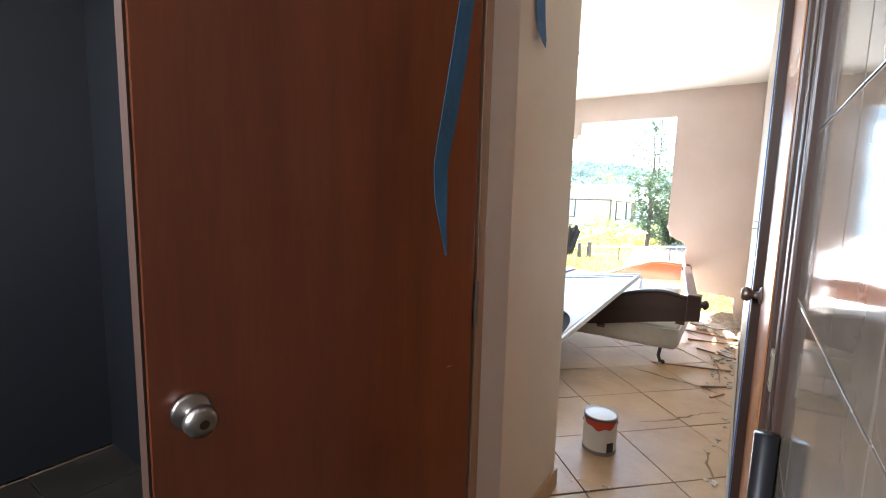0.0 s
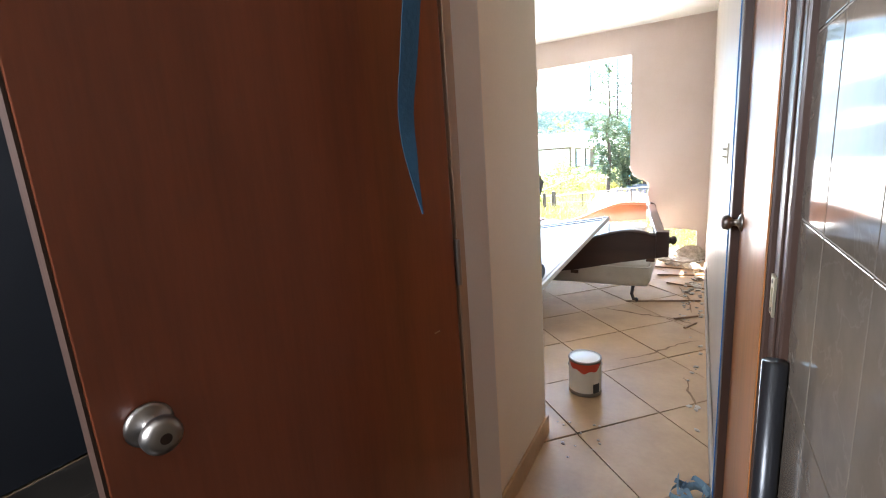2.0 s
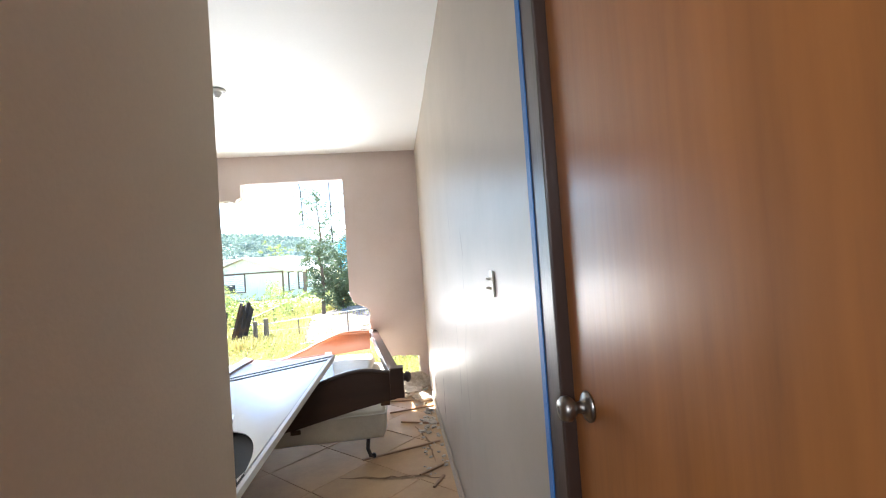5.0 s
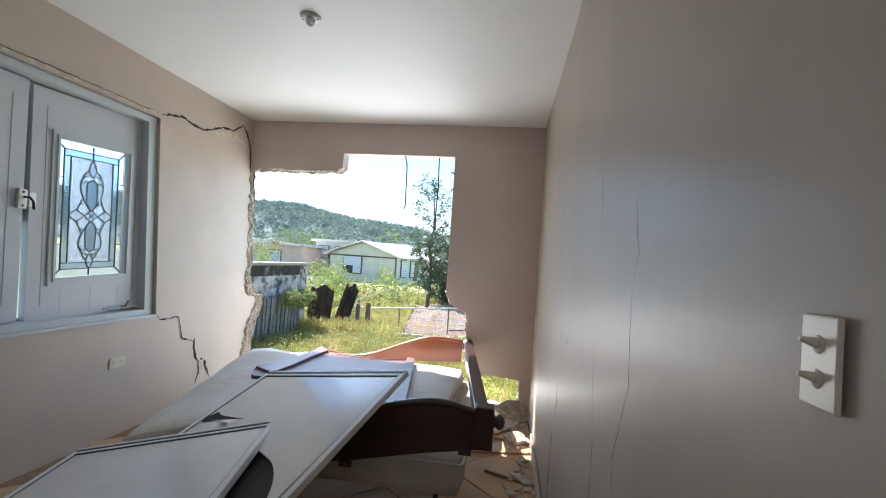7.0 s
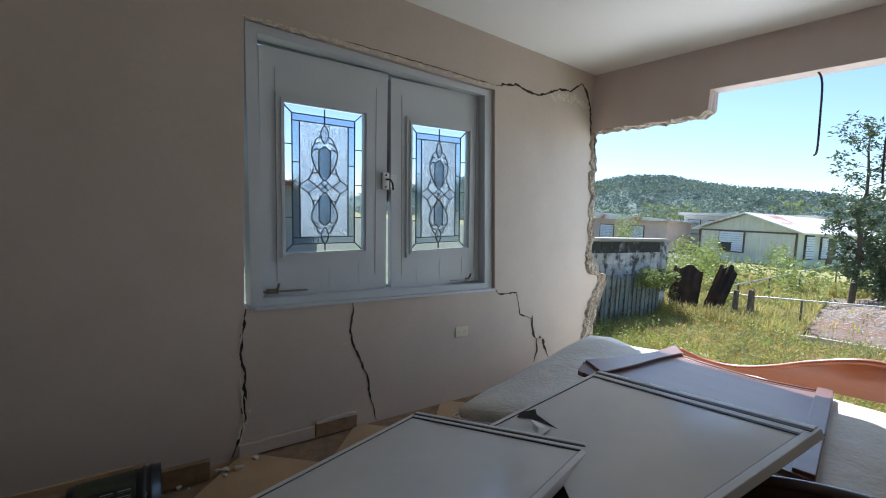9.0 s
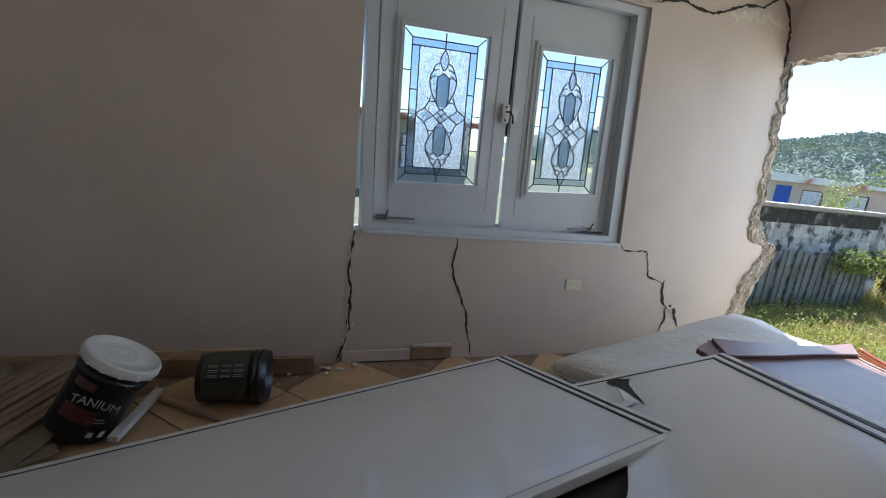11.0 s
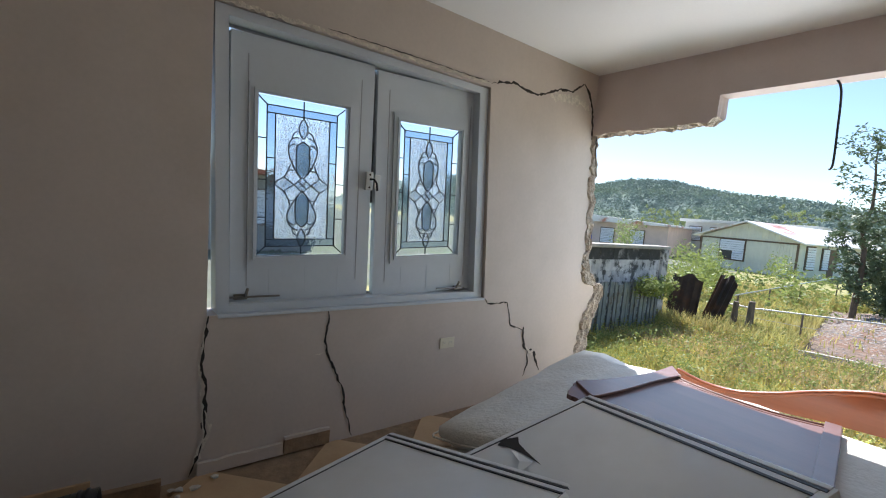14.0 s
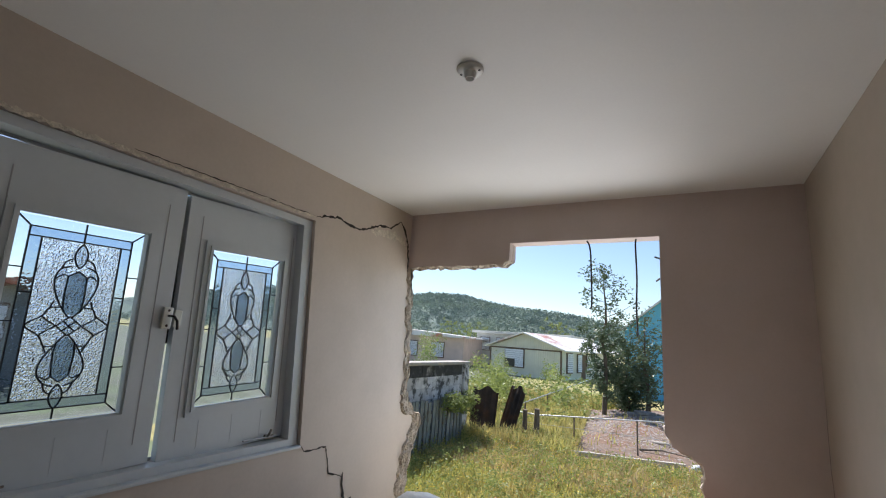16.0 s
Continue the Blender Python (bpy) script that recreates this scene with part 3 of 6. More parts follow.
for pts, w in (
    ([(-2.915, 1.40), (-2.925, 1.35), (-2.95, 1.295), (-2.93, 1.255)], 0.0045),
    ([(-2.93, 1.255), (-2.915, 1.20), (-2.92, 1.12), (-2.93, 1.03), (-2.87, 0.92), (-2.84, 0.86), (-2.86, 0.6)], 0.0035),
    ([(-2.55, 1.55), (-2.575, 1.45), (-2.598, 1.33)], 0.003),
    ([(-2.58, 1.03), (-2.60, 0.90), (-2.63, 0.80), (-2.62, 0.6)], 0.004),
    ([(-1.88, 0.985), (-1.885, 0.955)], 0.022),
    ([(-1.96, 0.985), (-1.985, 0.97)], 0.014),
    ([(-2.045, 0.985), (-2.085, 0.965)], 0.016),
    ([(-1.90, 1.44), (-1.905, 1.41)], 0.009),
    ([(-1.83, 0.83), (-1.83, 0.80)], 0.012),
    ([(-1.84, 0.75), (-1.86, 0.68), (-1.82, 0.60)], 0.018),
    ([(-1.77, 0.54), (-1.73, 0.40), (-1.72, 0.2)], 0.024),
    ([(-0.30, 0.5), (-0.26, 0.42), (-0.25, 0.3), (-0.2, 0.12)], 0.03),
    ([(-0.9, 0.35), (-1.2, 0.2), (-1.3, 0.08)], 0.008),
    ([(-0.05, 1.2), (-0.04, 0.9), (-0.09, 0.62), (-0.10, 0.5)], 0.008),
):
    crack(wall_right, pts, w, RIGHTS)


# ---- window: two old door leaves with stained glass ----
def polyline_came(bm, pts, w, x):
    """Lead strip along (y, z) points on both sides of x."""
    prev = None
    n = len(pts)
    for k, (u, v) in enumerate(pts):
        a, b = pts[max(0, k - 1)], pts[min(n - 1, k + 1)]
        dx, dy = b[0] - a[0], b[1] - a[1]
        l = math.hypot(dx, dy) or 1
        ox, oy = -dy / l * w / 2, dx / l * w / 2
        ring = [bm.verts.new((x + 0.004, u + ox, v + oy)), bm.verts.new((x + 0.004, u - ox, v - oy)), bm.verts.new((x - 0.004, u - ox, v - oy)), bm.verts.new((x - 0.004, u + ox, v + oy))]
        if prev:
            for i in range(4):
                bm.faces.new((prev[i], prev[(i + 1) % 4], ring[(i + 1) % 4], ring[i]))
        prev = ring


def smooth_curve(pts, n=8):
    out = []
    for i in range(len(pts) - 1):
        p0, p1, p2, p3 = pts[max(0, i - 1)], pts[i], pts[i + 1], pts[min(len(pts) - 1, i + 2)]
        for k in range(n):
            t = k / n
            out.append(tuple(0.5 * (2 * p1[a] + (p2[a] - p0[a]) * t + (2 * p0[a] - 5 * p1[a] + 4 * p2[a] - p3[a]) * t * t + (3 * p1[a] - p0[a] - 3 * p2[a] + p3[a]) * t ** 3) for a in range(len(p1))))
    return out + [tuple(pts[-1])]


def arc(cy, cz, ry, rz, a0, a1, n=14):
    return [(cy + ry * math.cos(radians(a0 + (a1 - a0) * k / n)), cz + rz * math.sin(radians(a0 + (a1 - a0) * k / n))) for k in range(n + 1)]


def leaf_shape(cy, z0, z1, w, n=16):
    """A pointed oval between two heights."""
    l = [(cy - w * math.sin(math.pi * k / n) ** 0.8, z0 + (z1 - z0) * k / n) for k in range(n + 1)]
    return l + [(2 * cy - y, z) for y, z in l[::-1]]


def pane_poly(outline, x, t, material, parent, name="pane"):
    ob = part(name, prism(outline, lambda u, v, w: (x + w, u, v), t), material, parent)
    ob.visible_shadow = False
    return ob


def sash(y0, y1, z0, z1, gy0, gy1, gz0, gz1, x, parent, lean):
    """One door leaf on its side of the opening, with its glazed panel."""
    root = new("door_leaf")
    root.parent = parent
    part("leaf_frame", _ring(y0, y1, z0, z1, gy0, gy1, gz0, gz1, x - 0.02, x + 0.02), M_WHITE, root)
    for a, b, c, d, p, q in ((gy0 - 0.035, gy1 + 0.035, gz0 - 0.035, gz1 + 0.035, 0.012, 0.022), (gy0 - 0.012, gy1 + 0.012, gz0 - 0.012, gz1 + 0.012, 0.005, 0.030)):
        part("glazing_bead", _ring(a, b, c, d, gy0 + (p - 0.005), gy1 - (p - 0.005), gz0 + (p - 0.005), gz1 - (p - 0.005), x + 0.0205, x + q + 0.008), M_WHITE, root)
    # stiles and planks grooves
    for u in (y0 + 0.075, y1 - 0.075):
        part("groove", box(x + 0.0201, x + 0.0216, u - 0.002, u + 0.002, z0 + 0.09, z1 - 0.09), M_GREYP, root)
    for u in (0.25, 0.5, 0.75):
        part("groove", box(x + 0.0201, x + 0.0212, y0 + (y1 - y0) * u - 0.001, y0 + (y1 - y0) * u + 0.001, z0 + 0.03, gz0 - 0.06), M_WHITE, root)
    gy0, gy1, gz0, gz1 = gy0 + 0.01, gy1 - 0.01, gz0 + 0.01, gz1 - 0.01
    cy, cz = (gy0 + gy1) / 2, (gz0 + gz1) / 2
    w, h = gy1 - gy0, gz1 - gz0
    b1, b2 = 0.10 * w, 0.19 * w
    glazing = new("stained_glass")
    glazing.parent = root
    iy0, iy1, iz0, iz1 = gy0 + b2, gy1 - b2, gz0 + b2 * 0.9, gz1 - b2 * 0.9
    my0, my1, mz0, mz1 = gy0 + b1, gy1 - b1, gz0 + b1 * 0.9, gz1 - b1 * 0.9
    pane_poly([(iy0, iz0), (iy1, iz0), (iy1, iz1), (iy0, iz1)], x - 0.004, 0.004, M_GLASS, glazing)
    for o in ([(my0, mz0), (my0, mz1), (iy0, iz1), (iy0, iz0)], [(my1, mz0), (my1, mz1), (iy1, iz1), (iy1, iz0)], [(my0, mz1), (my1, mz1), (iy1, iz1), (iy0, iz1)], [(my0, mz0), (my1, mz0), (iy1, iz0), (iy0, iz0)]):
        pane_poly(o, x - 0.004, 0.004, M_BLUEG, glazing, "border_pane")
    for o in ([(gy0, gz0), (gy0, gz1), (my0, mz1), (my0, mz0)], [(gy1, gz0), (gy1, gz1), (my1, mz1), (my1, mz0)], [(gy0, gz1), (gy1, gz1), (my1, mz1), (my0, mz1)], [(gy0, gz0), (gy1, gz0), (my1, mz0), (my0, mz0)]):
        pane_poly(o, x - 0.004, 0.004, M_BEVEL, glazing, "bevel_pane")
    bm = bmesh.new()
    c = lambda pts, k=0.0048: polyline_came(bm, pts, k, x - 0.001)
    for a, b, e, f in ((iy0, iy1, iz0, iz1), (my0, my1, mz0, mz1)):
        c([(a, e), (b, e)]), c([(a, f), (b, f)]), c([(a, e), (a, f)]), c([(b, e), (b, f)])
    for a, b, e, f in ((gy0, gz0, my0, mz0), (gy1, gz0, my1, mz0), (gy0, gz1, my0, mz1), (gy1, gz1, my1, mz1)):
        c([(a, b), (e, f)])
    for f in (0.24, 0.48, 0.74):
        for a, b in ((gy0, my0), (gy1, my1)):
            c([(a, gz0 + h * f), (b, gz0 + h * f)])
    for f in (0.10, 0.62, 0.9):
        for a, b in ((my0, iy0), (my1, iy1)):
            c([(a, gz0 + h * f), (b, gz0 + h * f)])
    # middle ornament: two tear-shaped bodies, a lattice and two wings
    U = h / 100
    oz = cz - 4 * U
    P = lambda q, u, v: (cy + q * u * 1.12 * U, oz + v * U)
    c([(cy, gz1), P(1, 0, 43)]), c([(cy, gz0), P(1, 0, -41)])
    leaf_up, leaf_low = leaf_shape(cy, oz + 30 * U, oz + 43 * U, 2.9 * U), leaf_shape(cy, oz - 41 * U, oz - 29 * U, 2.7 * U)
    c(leaf_up), c(leaf_low)
    panes = [(leaf_up[1:-1], M_BEVEL), (leaf_low[1:-1], M_BEVEL)]
    for q in (1, -1):
        side_up = smooth_curve([P(q, 0.4, 4), P(q, 4.0, 9), P(q, 7.6, 17), P(q, 8.6, 24), P(q, 7.0, 29), P(q, 3.2, 31)], 5)
        in_up = smooth_curve([P(q, 3.2, 7), P(q, 4.0, 14), P(q, 3.8, 25.5)], 4)
        side_low = smooth_curve([P(q, 0.4, -4), P(q, 4.4, -10), P(q, 8.2, -18), P(q, 8.4, -24), P(q, 5.5, -28.5), P(q, 2.0, -30)], 5)
        in_low = smooth_curve([P(q, 3.4, -8), P(q, 4.0, -14), P(q, 3.4, -25)], 4)
        for l in (side_up, in_up, side_low, in_low):
            c(l)
        c([P(q, 8.5, 24), P(q, 5.5, 26.5), P(q, 3.8, 25.5), P(q, 0, 28.5)])
        c([P(q, 8.2, -24.5), P(q, 5.0, -26.5), P(q, 3.4, -25), P(q, 0, -28)])
        c(smooth_curve([P(q, 6.8, 29), P(q, 5.6, 33), P(q, 2.6, 35)], 4))
        c(smooth_curve([P(q, 5.6, -28.5), P(q, 4.6, -32), P(q, 2.0, -34)], 4))
        wing = smooth_curve([P(q, 4.2, 9.5), P(q, 8.4, 9.0), P(q, 10.5, 5), P(q, 16, 0), P(q, 10.5, -5), P(q, 8.0, -10), P(q, 4.6, -10)], 5)
        c(wing)
        c([P(q, 8.4, 9.0), P(q, 7.2, 13)]), c([P(q, 8.0, -10), P(q, 7.0, -13.5)])
        c(smooth_curve([P(q, 5, 0), P(q, 9.5, 3.5), P(q, 10.5, 5)], 4)), c(smooth_curve([P(q, 5, 0), P(q, 9.5, -3.5), P(q, 10.5, -5)], 4))
        c([P(q, 0, 5), P(q, 5, 0), P(q, 0, -5)])
        c([P(q, 2.5, 2.5), P(-q, 2.5, -2.5)])
        panes.append((in_up + side_up[::-1][3:-6], M_BEVEL))
        panes.append((in_low + side_low[::-1][3:-6], M_BEVEL))
        panes.append(([P(q, 5.5, 0), P(q, 9.5, 3.2), P(q, 15.4, 0), P(q, 9.5, -3.2)], M_BEVEL))
    panes.append(([P(1, 0, 5), P(1, 5, 0), P(1, 0, -5), P(-1, 5, 0)], M_BEVEL))
    panes.append(([P(1, 3.1, 7.2), P(1, 3.9, 14), P(1, 3.7, 25.3), P(1, 0, 28), P(-1, 3.7, 25.3), P(-1, 3.9, 14), P(-1, 3.1, 7.2), P(1, 0, 5.4)], M_DARKG))
    panes.append(([P(1, 3.3, -8.2), P(1, 3.9, -14), P(1, 3.3, -24.8), P(1, 0, -27.5), P(-1, 3.3, -24.8), P(-1, 3.9, -14), P(-1, 3.3, -8.2), P(1, 0, -5.4)], M_DARKG))
    part("lead_came", bm, M_LEAD, glazing)
    for o, m in panes:
        pane_poly(o, x + 0.0015, 0.003, m, glazing, "ornament_pane")
    root.matrix_local = pose(0, cy, cz, lean, 0, 0) @ pose(0, -cy, -cz)
    return root


def _ring(y0, y1, z0, z1, a0, a1, b0, b1, x0, x1):
    """A flat frame: outer y0..z1, opening a0..b1."""
    bm = bmesh.new()
    o = [(y0, z0), (y1, z0), (y1, z1), (y0, z1)]
    i = [(a0, b0), (a1, b0), (a1, b1), (a0, b1)]
    vs = [[bm.verts.new((x, u, v)) for u, v in p] for x in (x0, x1) for p in (o, i)]
    for k in range(4):
        n = (k + 1) % 4
        bm.faces.new((vs[0][k], vs[0][n], vs[1][n], vs[1][k]))
        bm.faces.new((vs[2][k], vs[2][n], vs[3][n], vs[3][k]))
        bm.faces.new((vs[0][k], vs[0][n], vs[2][n], vs[2][k]))
        bm.faces.new((vs[1][k], vs[1][n], vs[3][n], vs[3][k]))
    bmesh.ops.recalc_face_normals(bm, faces=bm.faces)
    return bm


WX = -2.765
window = thing("window_1", "white double window with stained glass panels, leaning in its opening", "window", kind="structure")
bm = _ring(-2.634, -1.005, 0.738, 2.09, -2.578, -1.075, 0.775, 2.05, WX - 0.045, WX + 0.07)
for v in bm.verts:
    v.co.y -= (v.co.z - 0.738) / 1.35 * (0.055 + 0.05 * (v.co.y + 2.645) / 1.64)
part("window_frame", bm, M_WHITE, window)
# grey ring whose colour gives the shadow gap round the leaves
bm = _ring(-2.572, -1.075, 0.775, 2.05, -2.555, -1.098, 0.79, 2.035, WX - 0.04, WX - 0.034)
for v in bm.verts:
    v.co.y -= (v.co.z - 0.738) / 1.35 * (0.055 + 0.05 * (v.co.y + 2.645) / 1.64)
part("window_stop", bm, M_GREYP, window)
part("window_sill", box(WX - 0.05, XL + 0.012, -2.63, -1.005, 0.722, 0.7375, 0.004), M_WHITE, window)
sash(-2.588, -1.864, 0.768, 2.030, -2.477, -2.01, 0.997, 1.783, WX - 0.012, window, 2.0)
sash(-1.834, -1.085, 0.774, 2.045, -1.694, -1.226, 1.006, 1.80, WX - 0.012, window, 2.8)
# middle lock and sliding bolts
# black strip drawn for the shaded gap between the leaves
part("meeting_gap", box(WX - 0.034, WX - 0.029, -0.02, 0.02, -0.34, 0.37, m=pose(0, -1.866, 1.64, 2.6, 0, 0)), M_SEAL, window)
lock = part("latch", box(WX + 0.010, WX + 0.03, -1.905, -1.862, 1.37, 1.47, 0.004), M_PIPE, window)
part("latch_keeper", box(WX + 0.010, WX + 0.026, -1.85, -1.815, 1.38, 1.46, 0.004), M_PIPE, window)
for z in (1.385, 1.455):
    part("screw", lathe([(0, 0.003), (0.006, 0.002), (0.006, 0)], 10, m=pose(WX + 0.03, -1.883, z, 0, 90, 0)), M_FRAME, lock)
part("latch_lever", tube([(WX + 0.03, -1.88, 1.43), (WX + 0.055, -1.87, 1.43), (WX + 0.06, -1.855, 1.41), (WX + 0.055, -1.845, 1.37)], 0.006), M_BLACK, lock)
for y, d in ((-2.50, 1), (-1.20, -1)):
    bolt = part("bolt", tube([(WX + 0.03, y - d * 0.07, 0.80), (WX + 0.03, y + d * 0.16, 0.80)], 0.005), M_STEEL, window)
    part("bolt_knob", tube([(WX + 0.03, y, 0.80), (WX + 0.05, y, 0.83), (WX + 0.052, y + 0.004, 0.845)], 0.007), M_STEEL, bolt)
    part("bolt_plate", box(WX + 0.01, WX + 0.024, y - d * 0.02 - 0.03, y - d * 0.02 + 0.03, 0.786, 0.812, 0.002), M_STEEL, bolt)


# ---- doors ----
def knob(parent, at, rot, m=M_STEEL, keyed=True):
    k = part("door_knob", lathe([(0.0, 0.0), (0.033, 0.0), (0.034, 0.004), (0.028, 0.010), (0.014, 0.014), (0.012, 0.03), (0.02, 0.036), (0.0275, 0.046), (0.027, 0.058), (0.021, 0.066), (0.012, 0.069), (0.0, 0.069)], 28), m, parent, "satin nickel round knob", True)
    k.matrix_local = pose(*at, *rot) @ Matrix.Scale(0.7, 4)
    if keyed:
        part("keyhole", lathe([(0.0, 0.0692), (0.008, 0.0692), (0.009, 0.067)], 16), M_FRAME, k)
    return k


# bathroom door, swung open towards the bath
door = thing("door_1", "dark reddish-brown flush wooden door standing open", "door", (-0.497, -4.665, 0.0), (0, 0, -90 - 9.5), kind="structure")
part("door_panel", box(0, 0.585, -0.036, 0, 0.015, 2.05, 0.002), M_DOORR, door)
knob(door, (0.54, 0.0, 1.0), (-90, 0, 0))
knob(door, (0.54, -0.036, 1.0), (90, 0, 0))
# strip added over the door edge, its dark colour standing for shade
part("edge_strip", box(0.5852, 0.588, -0.035, -0.001, 0.016, 2.049), M_FRAME, door, "door edge coloured dark for the unlit bathroom")
part("scratch", box(0.06, 0.075, 0.0, 0.0008, 0.93, 0.932), M_TAN, door)
jamb = tagged(link("door_jamb_hinge", box(-0.53, -0.494, -4.655, -4.622, -0.01, 2.1, 0.003), M_TAN), "tan wooden door jamb on the hinge side", "door frame", kind="structure")
for z in (0.25, 1.05, 1.85):
    part("hinge", tube([(-0.492, -4.66, z - 0.045), (-0.492, -4.66, z + 0.045)], 0.006), M_STEEL, jamb)
jamb = tagged(link("door_jamb_latch", box(0.022, 0.10, -4.637, -4.553, -0.01, 2.1, 0.004), M_FRAME), "dark stained door jamb with a brass strike plate", "door frame", kind="structure")
plate = part("strike_plate", _ring(-4.606, -4.574, 0.978, 1.040, -4.597, -4.583, 0.995, 1.022, 0.0145, 0.0178), M_BRASS, jamb, "dull brass strike plate")
part("screw", lathe([(0, 0.002), (0.004, 0.001), (0.004, 0)], 10, m=pose(0.0145, -4.59, 1.032, 0, -90, 0)), M_STEEL, plate)
part("screw", lathe([(0, 0.002), (0.004, 0.001), (0.004, 0)], 10, m=pose(0.0145, -4.59, 0.986, 0, -90, 0)), M_STEEL, plate)
part("jamb_face", box(0.0185, 0.0218, -4.607, -4.562, 0.0, 2.1, 0.001), M_FRAME, jamb)
pipe = tagged(link("waste_pipe", tube([(0.016, -4.66, 0.0), (0.016, -4.66, 0.93)], 0.016, 14), M_BLACK, smooth=True), "short dark plastic pipe standing against the tiles", "pipe")

# hall door in the right wall
door2 = thing("door_2", "glossy orange-brown varnished flush door, closed", "door", kind="structure")
part("door_panel", box(0.014, 0.05, -4.545, -3.962, 0.01, 2.04, 0.002), M_DOORO, door2)
knob(door2, (0.014, -4.02, 1.03), (0, -90, 0))
fr = part("door_frame", box(-0.008, 0.09, -3.960, -3.882, 0.0, 2.09, 0.004), M_FRAME, door2, "dark stained door frame with blue masking tape")
part("masking_tape", box(-0.009, 0.004, -3.8805, -3.868, 0.0, 2.09), M_TAPE, fr, "bright blue masking tape")
part("masking_tape", box(-0.0105, -0.0085, -3.895, -3.872, 0.0, 2.09), M_TAPE, fr)
part("door_frame", box(0.010, 0.09, -4.552, -4.547, 0.0, 2.04, 0.004), M_FRAME, door2)
part("door_frame", box(-0.008, 0.09, -4.552, -3.882, 2.041, 2.10, 0.004), M_FRAME, door2)
part("door_stop", box(0.008, 0.0135, -4.545, -4.515, 0.0, 2.04, 0.001), M_DOORO, door2)


# hanging masking tape
def tape_strip(name, pts, w, side, m, label):
    bm = bmesh.new()
    prev = None
    n = len(pts)
    for k, p in enumerate(pts):
        p = Vector(p)
        ww = w * min(1, 0.1 + 5 * (n - 1 - k) / n) * (0.5 + 0.5 * math.sin(math.pi * (k + 0.5) / n))
        s = Vector(side).normalized() * ww / 2
        q = [bm.verts.new(p - s), bm.verts.new(p + s)]
        if prev:
            bm.faces.new((prev[0], prev[1], q[1], q[0]))
        prev = q
    ob = link(name, bm, m)
    ob.modifiers.new("thickness", "SOLIDIFY").thickness = 0.0012
    return tagged(ob, label, "tape")


tape_strip("hanging_tape", smooth_curve([(-0.44, -4.64, 2.1), (-0.44, -4.72, 1.85), (-0.45, -4.79, 1.62), (-0.456, -4.81, 1.50), (-0.466, -4.82, 1.40), (-0.474, -4.828, 1.32), (-0.468, -4.83, 1.24), (-0.457, -4.83, 1.17)], 4), 0.032, (0.35, 1, 0), M_TAPE2, "torn blue-green masking tape hanging from the doorway")
tape_strip("hanging_tape", smooth_curve([(-0.642, -4.06, 2.2), (-0.640, -4.06, 1.95), (-0.632, -4.06, 1.82), (-0.615, -4.06, 1.745)], 4), 0.06, (0.1, 1, 0), M_TAPE, "short blue masking tape scrap stuck on the wall")
bm = bmesh.new()
for k in range(5):
    a = rng.uniform(0, 6.28)
    cx, cy = -0.06 + rng.uniform(-0.05, 0.03), -3.93 + rng.uniform(-0.07, 0.06)
    pts = [(cx + 0.08 * math.cos(a) * f + rng.uniform(-0.01, 0.01), cy + 0.08 * math.sin(a) * f, 0.012 + 0.035 * math.sin(3 * f + k)) for f in (-1, -0.5, 0, 0.5, 1)]
    prev = None
    for p in pts:
        q = [bm.verts.new((p[0] - 0.02 * math.sin(a), p[1] + 0.02 * math.cos(a), p[2])), bm.verts.new((p[0] + 0.02 * math.sin(a), p[1] - 0.02 * math.cos(a), p[2] + 0.01))]
        if prev:
            bm.faces.new((prev[0], prev[1], q[1], q[0]))
        prev = q
ob = tagged(link("crumpled_tape", bm, M_TAPE2), "crumpled light blue masking tape on the floor", "tape")
ob.modifiers.new("thickness", "SOLIDIFY").thickness = 0.0015


# ---- electrical ----
sw = thing("light_switch", "ivory double toggle switch on the cream wall", "switch", (0, -3.455, 1.192), (0, -90, 0))
sw.scale = (0.64, 0.58, 0.68)
part("cover_plate", box(-0.057, 0.057, -0.036, 0.036, 0.0, 0.007, 0.003), M_IVORY, sw)
for u in (-0.021, 0.021):
    part("toggle", lathe([(0.0, 0.026), (0.003, 0.026), (0.0055, 0.012), (0.006, 0.006)], 12, m=pose(u, 0, 0.002, 0, 12, 0)), M_IVORY, sw)
    part("toggle_ring", lathe([(0.006, 0.009), (0.011, 0.008), (0.012, 0.0055)], 18, m=pose(u, 0, 0.001)), M_IVORY, sw)
out = thing("wall_outlet", "ivory double socket outlet on the beige wall", "outlet", (XL, -1.29, 0.46), (0, 90, 0))
part("cover_plate", box(-0.034, 0.034, -0.057, 0.057, 0.0, 0.006, 0.003), M_IVORY, out)
for u in (-0.024, 0.024):
    part("socket", box(-0.017, 0.017, u - 0.014, u + 0.014, 0.006, 0.0075, 0.001), M_IVORY, out)
    part("slot", box(-0.008, 0.002, u - 0.006, u - 0.003, 0.0076, 0.0084), M_GREYP, out)
    part("slot", box(-0.008, 0.002, u + 0.003, u + 0.006, 0.0076, 0.0084), M_GREYP, out)
lamp = thing("lamp_holder", "white ceramic ceiling lamp holder without a bulb", "lamp holder", (-1.315, -1.74, CEIL), (180, 0, 0))
lamp.scale = (0.85, 0.85, 0.85)
part("base_plate", lathe([(0.0, 0.0), (0.06, 0.0), (0.062, 0.006), (0.055, 0.014), (0.035, 0.018), (0.0, 0.018)], 28), M_LIDW, lamp, "", True)
sk = part("socket", lathe([(0.03, 0.018), (0.027, 0.03), (0.023, 0.048), (0.02, 0.05), (0.018, 0.046), (0.017, 0.02), (0.0, 0.02)], 24), M_LIDW, lamp, "", True)
